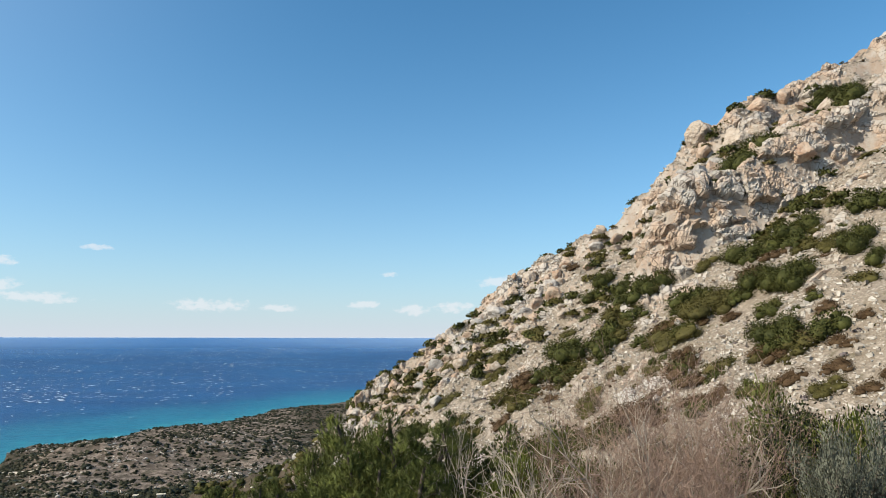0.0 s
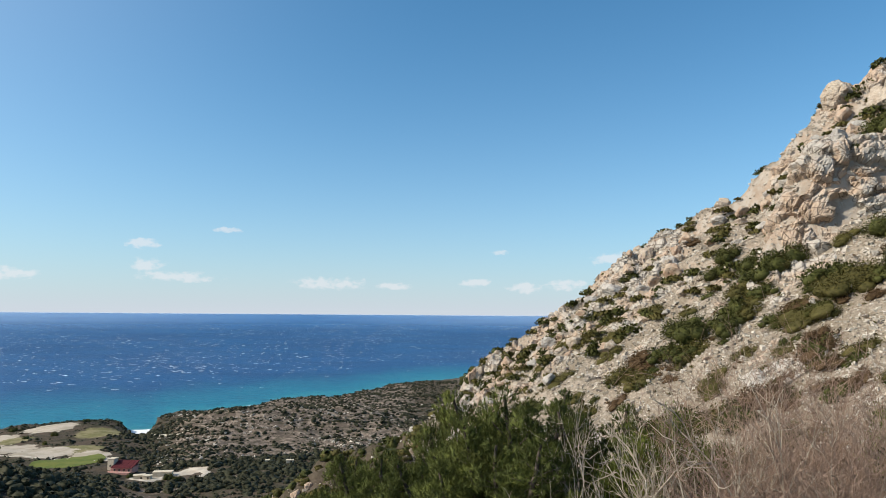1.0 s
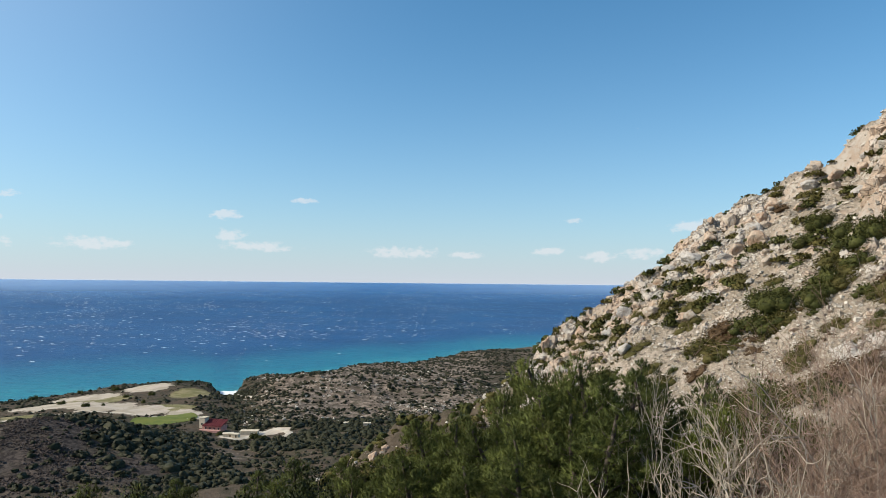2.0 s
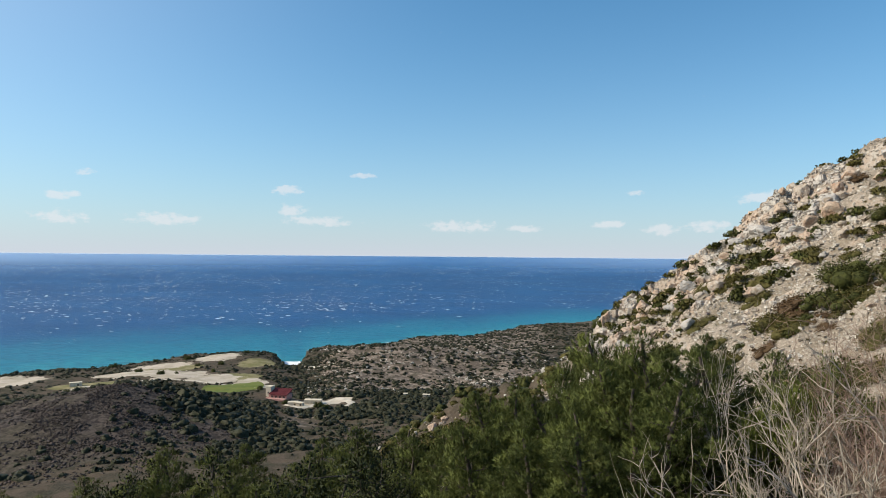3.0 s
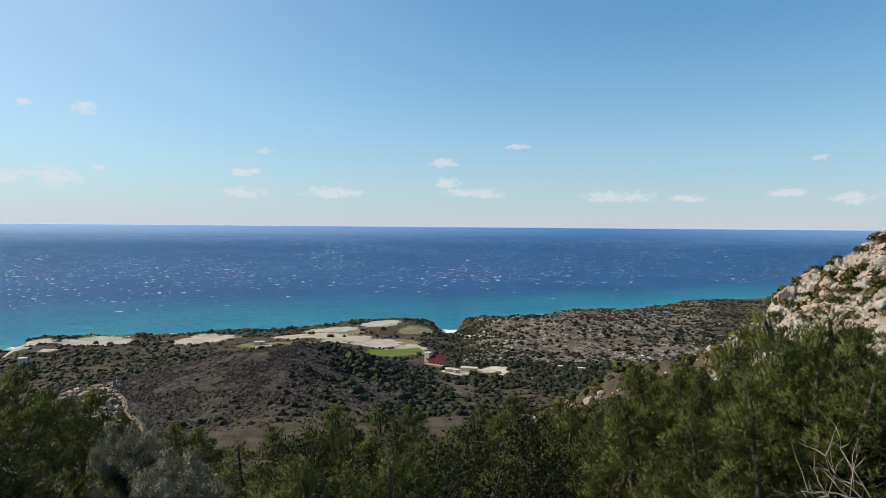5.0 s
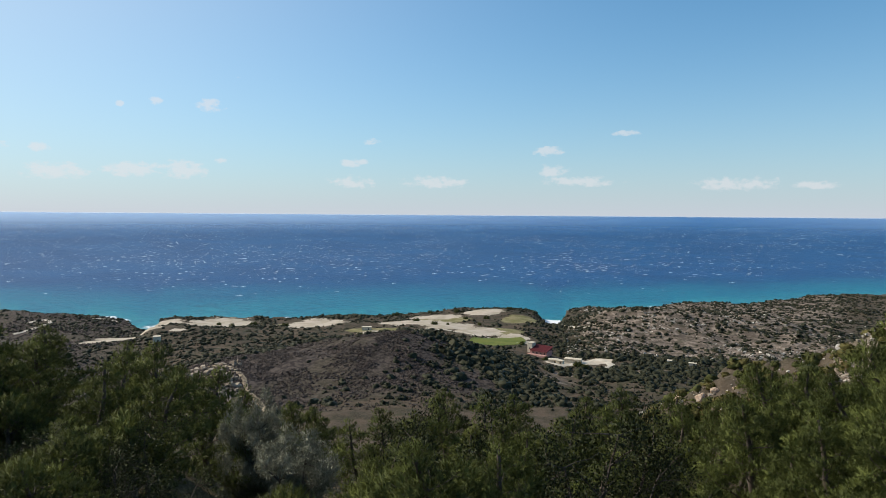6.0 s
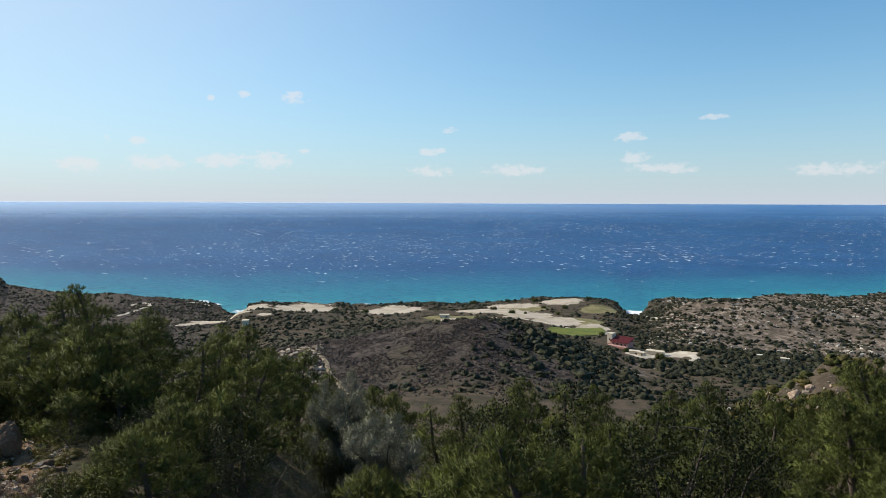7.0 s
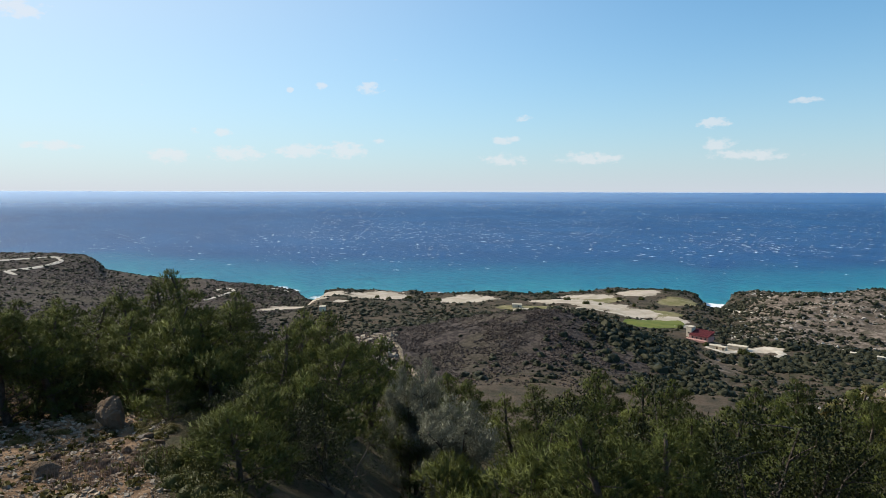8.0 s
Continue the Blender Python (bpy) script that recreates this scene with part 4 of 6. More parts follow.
# the upright pinnacle at the end of the crest
px, py = polar(7.25, 104.0)
pin = rock_mesh("rock_pinnacle", 51, 4, M["pink_rock"], (0.75, 0.7, 1.9), 12, 0.14, 0.1)
tagged(new("rock_pinnacle", pin), "upright ruddy limestone pinnacle at the end of the crest", "rock").matrix_world = pose(px, py, stand(px, py) + 1.0, 3, -4, 30)
pin2 = rock_mesh("rock_pinnacle", 52, 4, M["rock"], (0.8, 0.75, 1.3), 12, 0.14, 0.1)
tagged(new("rock_pinnacle", pin2), "short buff limestone stub beside the pinnacle", "rock").matrix_world = pose(px + 1.3, py + 0.5, stand(px + 1.3, py + 0.5) + 0.6, 3, 6, 80)


CORNERS = np.array([(a, b, c) for a in (-1, 1) for b in (-1, 1) for c in (-1, 1)], float)
SIDES = np.array([(0, 1, 3, 2), (4, 6, 7, 5), (0, 4, 5, 1), (2, 3, 7, 6), (0, 2, 6, 4), (1, 5, 7, 3)])


def scatter_stones(name, xs, ys, sizes, material, label, category, seed=0, flat=0.75):
    """Loose angular fragments: skewed, broken blocks that lie half in the ground at any tilt."""
    rng = np.random.RandomState(seed)
    n = len(xs)
    zs = ground_z(xs, ys)
    P = CORNERS[None] * (0.72 + rng.uniform(-0.42, 0.28, (n, 8, 1))) + rng.uniform(-0.18, 0.18, (n, 8, 3))
    P = P * sizes[:, None, None] * rng.uniform(0.55, 1.2, (n, 1, 3)) * np.array([1, 1, flat])
    a, b = rng.uniform(0, 6.28, n)[:, None], rng.uniform(-0.5, 0.5, n)[:, None]
    px, pz = P[..., 0] * np.cos(b) - P[..., 2] * np.sin(b), P[..., 0] * np.sin(b) + P[..., 2] * np.cos(b)
    x, y = px * np.cos(a) - P[..., 1] * np.sin(a), px * np.sin(a) + P[..., 1] * np.cos(a)
    V = np.stack([x + xs[:, None], y + ys[:, None], pz + (zs + sizes * flat * 0.3)[:, None]], -1).reshape(-1, 3)
    F = (SIDES[None] + (np.arange(n) * 8)[:, None, None]).reshape(-1, 4)
    return tagged(new(name, mesh_of(name, V, F, material)), label, category, kind="stuff")


rng = np.random.RandomState(11)
xs, ys = rng.uniform(-62, 75, 140000), 42 + 76 * rng.rand(140000) ** 1.15
keep = (hillside(xs, ys) + EYE > ground_z(xs, ys) - 1.2) & (fbm(xs / 7, ys / 7, None, 3, 61) > rng.uniform(-1.3, 0.8, len(xs))) & (rng.rand(len(xs)) < 0.10 + 0.90 * smooth(-26, -12, xs))
xs, ys = xs[keep], ys[keep]
scatter_stones("scree_stones", xs, ys, 0.07 + 0.26 * rng.rand(len(xs)) ** 5 + 0.09 * rng.rand(len(xs)) ** 2, M["stones"], "loose pale limestone scree over the hillside", "stones", 1)
rng = np.random.RandomState(12)
a, d = rng.uniform(6, 33, 6500), rng.uniform(455, 800, 6500)
xs, ys = -d * np.sin(np.radians(a)), d * np.cos(np.radians(a))
keep = fbm(xs / 30, ys / 30, None, 3, 71) > rng.uniform(-0.3, 0.7, len(xs))
scatter_stones("bluff_rocks", xs[keep], ys[keep], 0.4 + 1.3 * rng.rand(keep.sum()) ** 3, M["stones"], "pale broken rocks on the bluffs above the shore", "rocks", 2, 0.6)
rng = np.random.RandomState(13)
a, d = rng.uniform(61.3, 67, 420), rng.uniform(285, 370, 420)
scatter_stones("bank_rocks", -d * np.sin(np.radians(a)), d * np.cos(np.radians(a)), 0.5 + 1.6 * rng.rand(420) ** 2, M["tan_stones"], "tan broken rock in the bank beside the track", "rocks", 3, 0.7)


# ---- plants ----
def tubes(segs, sides=4):
    """Tapered prisms along segments p0, p1, r0, r1."""
    s = np.asarray(segs, float)
    p0, p1, r0, r1 = s[:, :3], s[:, 3:6], s[:, 6:7], s[:, 7:8]
    t = unit(p1 - p0)
    ref = np.where(np.abs(t[:, 2:3]) > 0.9, np.array([[1.0, 0, 0]]), np.array([[0, 0, 1.0]]))
    u = unit(np.cross(t, ref))
    w = np.cross(t, u)
    rings = []
    for p, r in ((p0, r0), (p1, r1)):
        for k in range(sides):
            a = 2 * math.pi * k / sides
            rings.append(p + r * (u * math.cos(a) + w * math.sin(a)))
    V = np.stack(rings, 1)
    base = np.arange(len(s))[:, None] * 2 * sides
    F = np.concatenate([base + np.array([[k, (k + 1) % sides, sides + (k + 1) % sides, sides + k]]) for k in range(sides)], 0)
    return V.reshape(-1, 3), F


def limb(rng, start, way, length, r, steps, bend=0.25, rise=0.1):
    """A bent, tapering line: segments and its points."""
    segs, pts = [], [np.array(start, float)]
    way = np.array(way, float)
    for i in range(steps):
        way = unit(way + rng.randn(3) * bend + np.array([0, 0, rise]))
        q = pts[-1] + way * length / steps
        ra, rb = r * (1 - 0.75 * i / steps), r * (1 - 0.75 * (i + 1) / steps)
        segs.append((*pts[-1], *q, ra, rb))
        pts.append(q)
    return segs, pts, way


def blades(base, way, length, width, rng):
    """One narrow three-cornered leaf for each base point."""
    n = len(base)
    side = unit(np.cross(way, rng.randn(n, 3)))
    a, b, c = base - side * width * 0.5, base + side * width * 0.5, base + way * length
    V = np.stack([a, b, c], 1).reshape(-1, 3)
    return V, np.arange(3 * n).reshape(-1, 3)


def leaves(base, way, length, width, rng):
    """One diamond leaf for each base point."""
    n = len(base)
    side = unit(np.cross(way, rng.randn(n, 3)))
    m = base + way * length * 0.5
    V = np.stack([base, m - side * width * 0.5, base + way * length, m + side * width * 0.5], 1).reshape(-1, 3)
    return V, np.arange(4 * n).reshape(-1, 4)


def pine(seed, tall, wide, shoots=32, limbs=24):
    """A pine of that height and spread, its foot at the origin: trunk, limbs, and rounded puffs of needle brushes at the ends of the limbs."""
    rng = np.random.RandomState(seed)
    tree = new("pine_tree")
    trunk, tp, _ = limb(rng, (0, 0, -0.5), (rng.uniform(-0.15, 0.15), rng.uniform(-0.15, 0.15), 1), tall * 0.93, 0.05 + 0.022 * tall, 9, 0.10, 0.08)
    tp = np.array(tp)
    segs, heads = [], []
    for i in range(limbs):
        f = 0.08 + 0.86 * (i + rng.rand()) / limbs
        reach = wide * 0.5 * min(1.0, 0.62 + 1.3 * f) * (1.04 - f) ** 0.55 * rng.uniform(0.72, 1.15)
        a = 2.4 * i + rng.uniform(-0.5, 0.5)
        k = f * (len(tp) - 1) * 0.92
        s = tp[int(k)] + (tp[min(int(k) + 1, len(tp) - 1)] - tp[int(k)]) * (k - int(k))
        sg, pts, _ = limb(rng, s, (math.cos(a), math.sin(a), rng.uniform(0.05, 0.45)), reach, 0.014 + 0.012 * tall * (1 - f) * 0.4, 5, 0.16, 0.10)
        segs += sg
        heads.append((pts[-1], unit(pts[-1] - pts[-2]), 1.0))
        side = np.array([-math.sin(a), math.cos(a), 0.15])
        for q, sgn in ((3, 1), (4, -1), (2, -1)):
            if reach * q / 5 < 0.35:
                continue
            ln = reach * rng.uniform(0.22, 0.38)
            s2, p2, _ = limb(rng, pts[q], side * sgn + unit(pts[q] - pts[q - 1]) * 0.7, ln, 0.010, 2, 0.15, 0.12)
            segs += s2
            heads.append((p2[-1], unit(p2[-1] - p2[-2]), 0.85))
    for q in (tp[-1], tp[-1] + np.array([0.12, 0.1, -0.2]), tp[-2] + np.array([-0.2, 0.1, 0.1]), tp[-2] + np.array([0.15, -0.22, 0.0])):
        heads.append((q, np.array([0, 0, 1.0]), 0.85))
    V, F = tubes(trunk, 8)
    part_mesh("trunk", mesh_of("trunk", V, F, M["bark"], True), tree)
    V, F = tubes(segs, 4)
    part_mesh("crown_frame", mesh_of("crown_frame", V, F, M["bark"]), tree, "thin grey-brown pine limbs")["kind"] = "stuff"
    base, way, face = [], [], []
    for head, out, size in heads:
        # a puff: a rounded, flattened head of upright shoots, each a brush of needles
        r = size * rng.uniform(0.33, 0.55)
        n = int(shoots * rng.uniform(0.7, 1.2))
        d = unit(rng.randn(n, 3) + out * 0.45 + np.array([0, 0, 0.35]))
        tip = head + d * r * rng.uniform(0.25, 1.0, (n, 1)) ** 0.5 * np.array([1, 1, 0.62])
        shoot = unit(d * 0.75 + out * 0.2 + np.array([0, 0, 0.55]) + rng.randn(n, 3) * 0.2)
        per = 13
        base.append(np.repeat(tip, per, 0) + np.repeat(shoot, per, 0) * rng.uniform(-0.05, 0.05, (n * per, 1)))
        way.append(unit(np.repeat(shoot, per, 0) * 0.9 + rng.randn(n * per, 3) * 0.45))
        face.append(np.repeat(unit(d + out * 0.15 + rng.randn(n, 3) * 0.25), per * 3, 0))
    base, way = np.concatenate(base), np.concatenate(way)
    V, F = blades(base, way, rng.uniform(0.08, 0.15, (len(base), 1)), rng.uniform(0.011, 0.018, (len(base), 1)), rng)
    part_mesh("crown", mesh_of("crown", V, F, M["pine"], normals=np.concatenate(face)), tree, "clumped yellow-green pine needles")
    return tree


def broadleaf(name, seed, tall, wide, material, leaf, bark, puffs=36, per=60, r_puff=0.36, upright=0.3):
    """A leafy bush or small tree: several stems, and puffs of single leaves at the ends of the limbs."""
    rng = np.random.RandomState(seed)
    tree = new(name)
    segs, heads = [], []
    for st in range(rng.randint(3, 6)):
        a = rng.uniform(0, 6.283)
        sg, pts, _ = limb(rng, (rng.uniform(-0.1, 0.1), rng.uniform(-0.1, 0.1), -0.3), (math.cos(a) * 0.5, math.sin(a) * 0.5, 1), tall * rng.uniform(0.6, 0.85), 0.03 + 0.008 * tall, 6, 0.2, 0.12)
        segs += sg
        for i in range(puffs // 4):
            k = rng.randint(2, 7)
            a = rng.uniform(0, 6.283)
            s2, p2, _ = limb(rng, pts[k], (math.cos(a), math.sin(a), rng.uniform(0.0, 0.7)), wide * 0.42 * rng.uniform(0.4, 1.0) * (1.2 - 0.09 * k), 0.014, 3, 0.25, 0.1)
            segs += s2
            heads += [p2[-1], p2[-2]]
        heads.append(pts[-1])
    V, F = tubes(segs, 5)
    part_mesh("trunk", mesh_of("trunk", V, F, M[bark]), tree)
    base, way, face = [], [], []
    for h in heads:
        n = int(per * rng.uniform(0.6, 1.2))
        d = unit(rng.randn(n, 3) + np.array([0, 0, 0.25]))
        base.append(h + d * r_puff * rng.uniform(0.35, 1.0, (n, 1)) * np.array([1, 1, 0.85]))
        way.append(unit(d + rng.randn(n, 3) * 0.6 + np.array([0, 0, upright])))
        face.append(np.repeat(unit(d + rng.randn(n, 3) * 0.3), 4, 0))
    base, way = np.concatenate(base), np.concatenate(way)
    V, F = leaves(base, way, leaf[0] * rng.uniform(0.7, 1.3, (len(base), 1)), leaf[1] * rng.uniform(0.7, 1.2, (len(base), 1)), rng)
    part_mesh("crown", mesh_of("crown", V, F, M[material], normals=np.concatenate(face)), tree)
    return tree


def bare_bush(name, seed, stems, tall, lean, twig, bark, r, orders=3, split=6, up=0.12, bend=0.10, fork=0.55, least=0.003):
    """A leafless shrub: stems that fork into ever finer twigs."""
    rng = np.random.RandomState(seed)
    bush = new(name)
    thick, thin = [], []

    def grow(start, way, length, rad, order):
        sg, pts, last = limb(rng, start, way, length, max(rad, least), 6 if order < 2 else 3, bend + 0.03 * order, up)
        (thick if order < 1 else thin).extend(sg)
        if order < orders:
            for i in range(split if order else split + 2):
                k = rng.randint(1, len(pts))
                w = unit(unit(np.array(pts[k]) - np.array(pts[k - 1])) + rng.randn(3) * fork + np.array([0, 0, 0.2]))
                grow(pts[k], w, length * rng.uniform(0.35, 0.66), rad * 0.5, order + 1)

    for i in range(stems):
        a = 6.283 * (i + rng.rand() * 0.7) / stems
        out = lean * rng.uniform(0.35, 1.15)
        grow((rng.uniform(-0.2, 0.2), rng.uniform(-0.2, 0.2), -0.3), unit(np.array([math.cos(a) * out, math.sin(a) * out, 1.0])), tall * rng.uniform(0.6, 0.95), r * rng.uniform(0.7, 1.1), 0)
    V, F = tubes(thick, 6)
    part_mesh("trunk", mesh_of("trunk", V, F, M[bark], True), bush)
    V, F = tubes(thin, 3)
    part_mesh("bare_crown", mesh_of("bare_crown", V, F, M[twig]), bush, "fine leafless twigs")
    return bush


def cushion(name, seed, material, n=900, leaf=(0.16, 0.07), lumps=6, flat=0.55):
    """A low rounded shrub about 2 across: a lumpy dome of small leaf sprays round a dark inner mass."""
    rng = np.random.RandomState(seed)
    bush = new(name)
    mids = np.concatenate([rng.uniform(-0.6, 0.6, (lumps, 2)), rng.uniform(0.0, 0.25, (lumps, 1))], 1)
    rad = rng.uniform(0.30, 0.60, lumps)
    k = rng.choice(lumps, n, p=rad ** 2 / (rad ** 2).sum())
    d = unit(rng.randn(n, 3) + np.array([0, 0, 0.35]))
    p = mids[k] + d * (rad[k] * rng.uniform(0.66, 1.10, n))[:, None]
    p[:, 2] = np.maximum(p[:, 2] * flat / 0.55 * 0.9, -0.05)
    way = unit(d + rng.randn(n, 3) * 0.6 + np.array([0, 0, 0.35]))
    V, F = leaves(p, way, leaf[0] * rng.uniform(0.6, 1.4, (n, 1)), leaf[1] * rng.uniform(0.7, 1.3, (n, 1)), rng)
    part_mesh("foliage", mesh_of("foliage", V, F, M[material], normals=np.repeat(unit(d + rng.randn(n, 3) * 0.6), 4, 0)), bush)
    v, f = BALLS[2]
    VV, FF = [], []
    for i in range(lumps):
        q = v * rad[i] * 0.64 * (1 + 0.14 * rng.uniform(-1, 1, (len(v), 1))) + mids[i]
        q[:, 2] = q[:, 2] * flat / 0.55 * 0.9
        FF.append(f + sum(len(w) for w in VV))
        VV.append(q)
    part_mesh("core", mesh_of("core", np.concatenate(VV), np.concatenate(FF), M[material], True), bush, "dense inner twigs and leaves")
    return bush


def plant(proto, x, y, scale, label, category, group="", tall=1.0, sink=0.05, lie=0.0):
    """A copy of a plant on the ground; lie: how much it stretches along the slope and leans with it."""
    m = pose(x, y, stand(x, y) - sink, random.uniform(-3, 3), random.uniform(-3, 3), random.uniform(0, 360)) @ Matrix.Diagonal((scale, scale, scale * tall, 1))
    if lie:
        gx, gy = (stand(x + 1, y) - stand(x - 1, y)) / 2, (stand(x, y + 1) - stand(x, y - 1)) / 2
        up = Vector((-gx * lie, -gy * lie, 1)).normalized()
        u = Vector((1, random.uniform(-0.3, 0.3), 0))
        u = (u - up * u.dot(up)).normalized()
        w = up.cross(u)
        long = scale * random.uniform(1.1, 1.35)
        rot = Matrix((u, w, up)).transposed().to_4x4()
        m = Matrix.Translation((x, y, stand(x, y) - sink)) @ rot @ Matrix.Diagonal((long * random.choice((-1, 1)), scale * 0.85, scale * tall, 1)) @ pose(0, 0, 0, 0, 0, random.choice((0, 90, 180, 270)) + random.uniform(-20, 20))
    ob = copy_thing(proto, m)
    ob.matrix_basis = m
    return tagged(ob, label, category, group)


protos = []
HEIGHT = {}


def proto(ob):
    protos.append(ob)
    HEIGHT[ob.name] = max(float(np.percentile([v.co.z for v in o.data.vertices], 97.5)) for o in ob.children)
    return ob


PINES = [proto(pine(100 + i, 5.0, (3.4, 3.9, 3.1, 4.2, 3.6, 3.2)[i])) for i in range(6)]
BUSHY = [proto(pine(120 + i, 2.3, 2.7, 26, 18)) for i in range(2)]
JUNIPERS = [proto(cushion("juniper_bush", 140 + i, "juniper", 4200, (0.085, 0.042), 12, 0.75)) for i in range(3)]
CUSHIONS = [proto(cushion("cushion_shrub", 150 + i, "cushion", 3400, (0.075, 0.036), 11, 0.5)) for i in range(3)]
SMALLS = [proto(cushion("small_shrub", 170 + i, ("juniper", "cushion", "cushion", "russet")[i], 850, (0.13, 0.065), 7, 0.6)) for i in range(4)]
RUSSETS = [proto(cushion("russet_shrub", 160 + i, "russet", 2800, (0.075, 0.034), 10, 0.5)) for i in range(2)]

# shrubs of the hillside: x, y, half width
GREENS = ((15.0, 79.9, 4.1), (19.4, 76.9, 2.6), (26.4, 82.0, 3.4), (22.4, 90.0, 2.4), (23.7, 85.3, 2.3), (20.2, 87.5, 2.0), (31.6, 61.9, 2.9), (37.0, 67.3, 3.3), (34.6, 70.5, 2.7), (43.1, 66.3, 3.1),
          (42.1, 62.7, 2.0), (41.2, 88.5, 4.0), (45.3, 89.0, 3.6), (49.1, 89.3, 2.2), (45.7, 81.1, 2.0), (61.8, 101.4, 3.1), (60.0, 91.8, 4.2), (33.5, 88.2, 1.8), (36.4, 84.1, 1.4), (37.2, 77.0, 3.7), (35.7, 68.6, 3.0), (42.0, 75.5, 3.4))
LOWS = ((29.8, 72.1, 4.0), (24.7, 71.4, 3.3), (23.1, 79.7, 2.5), (9.0, 78.4, 2.2), (15.8, 69.6, 2.8), (19.2, 71.7, 1.9), (21.8, 68.5, 1.6), (33.0, 66.0, 1.9), (29.4, 60.7, 1.6), (30.4, 52.0, 1.8), (26.6, 56.2, 2.4),
        (6.7, 86.4, 2.1), (7.5, 89.3, 2.3), (12.3, 90.1, 2.4), (5.2, 95.3, 2.5), (1.3, 95.8, 2.1), (0.7, 86.7, 2.1), (1.6, 81.9, 2.1), (40.6, 80.8, 2.4), (32.6, 79.5, 1.9), (47.5, 77.4, 2.4), (41.6, 69.1, 2.1),
        (58.7, 107.0, 2.7), (39.3, 90.5, 2.1), (55.9, 82.8, 1.7), (21.5, 78.8, 2.1), (-1.9, 92.8, 2.0), (-7.2, 100.1, 1.8))
BROWNS = ((12.2, 74.8, 1.3), (24.4, 67.4, 1.9), (30.2, 68.5, 1.6), (29.5, 55.3, 1.9), (32.0, 53.5, 1.8), (24.5, 58.8, 1.7), (35.5, 60.4, 1.5), (6.7, 76.1, 1.7), (14.1, 105.9, 1.9), (20.5, 64.1, 1.5), (36.6, 56.6, 1.2), (19.9, 100.5, 1.8), (32.2, 49.9, 1.5), (33.9, 55.0, 1.1))
for i, (x, y, r) in enumerate(GREENS):
    plant(JUNIPERS[i % 3], x, y, r * 0.74, "dark green juniper bush on the stony slope", "bush", "shrubs of the hill", random.uniform(0.75, 1.0), lie=0.6)
for i, (x, y, r) in enumerate(LOWS):
    plant(CUSHIONS[i % 3], x, y, r * 0.82, "low olive-green cushion shrub on the scree", "shrub", "shrubs of the hill", random.uniform(0.55, 0.75), lie=0.85)
for i, (x, y, r) in enumerate(BROWNS):
    plant(RUSSETS[i % 2], x, y, r * 0.78, "low russet-brown dry shrub on the scree", "shrub", "shrubs of the hill", random.uniform(0.55, 0.75), lie=0.85)
rng = np.random.RandomState(31)
bx, by = rng.uniform(-72, 68, 4200), rng.uniform(50, 122, 4200)
dense = fbm(bx / 9, by / 6, None, 2, 81) + 0.45 * smooth(66, 96, by) + 0.5 * smooth(-14, -26, bx) * 2.0
ok = (hillside(bx, by) + EYE > ground_z(bx, by) - 1.2) & (dense > rng.uniform(-0.4, 0.9, 4200))
spots = sorted(zip(bx[ok], by[ok]), key=lambda q: q[0] ** 2 + q[1] ** 2 + 3000 * (q[0] < -20))
for i, (x, y) in enumerate(spots[:290]):
    k = rng.rand()
    r = float(0.5 + 1.9 * rng.rand() ** 1.6)
    if k < 0.40:
        plant(SMALLS[0], x, y, r, "small dark green bush between the rocks", "bush", "shrubs of the hill", 0.95, lie=0.7)
    elif k < 0.8:
        plant(SMALLS[1 + i % 2], x, y, r, "small olive-green cushion shrub between the stones", "shrub", "shrubs of the hill", 0.75, lie=0.7)
    else:
        plant(SMALLS[3], x, y, r, "small russet dry shrub between the stones", "shrub", "shrubs of the hill", 0.65, lie=0.7)


def clumps(name, xs, ys, sizes, material, label, category, seed, per=26, flat=0.7, leaf=0.5, body=0):
    """Uncounted far plants, each a lumpy rounded body (where one is asked for) in a ragged dome of leaf sprays."""
    rng = np.random.RandomState(seed)
    n = len(xs)
    zs = ground_z(xs, ys)
    at = np.stack([xs, ys, zs], 1)
    d = unit(rng.randn(n, per, 3) + np.array([0, 0, 0.5]))
    p = d * (sizes[:, None] * rng.uniform(0.75 if body else 0.45, 1.0, (n, per)))[..., None]
    p[..., 2] = np.abs(p[..., 2]) * flat
    base = (p + at[:, None]).reshape(-1, 3)
    way = unit(d.reshape(-1, 3) * np.array([1, 1, 0.6]) + rng.randn(n * per, 3) * 0.7)
    L = np.repeat(sizes, per)[:, None] * leaf * rng.uniform(0.7, 1.3, (n * per, 1))
    V, F = blades(base - way * L * 0.5, way, L, L * 0.95, rng)
    face = np.repeat(unit(d.reshape(-1, 3) + np.array([0, 0, 0.2]) + rng.randn(n * per, 3) * 0.3), 3, 0)
    if body:
        v, f = BALLS[body]
        f = f[(v[f][:, :, 2] > -0.25).any(1)]
        q = v[None] * (1 + rng.uniform(-0.34, 0.30, (n, len(v), 1))) * sizes[:, None, None] * 0.88 * rng.uniform(0.8, 1.15, (n, 1, 3)) * np.array([1, 1, flat])
        B = (q + at[:, None]).reshape(-1, 3)
        G = (f[None] + (np.arange(n) * len(v))[:, None, None]).reshape(-1, 3)
        face = np.concatenate([face, unit(np.broadcast_to(v, (n, len(v), 3)) + rng.randn(n, len(v), 3) * 0.45).reshape(-1, 3)])
        F = np.concatenate([F, G + len(V)])
        V = np.concatenate([V, B])
    return tagged(new(name, mesh_of(name, V, F, M[material], normals=face)), label, category, kind="stuff")


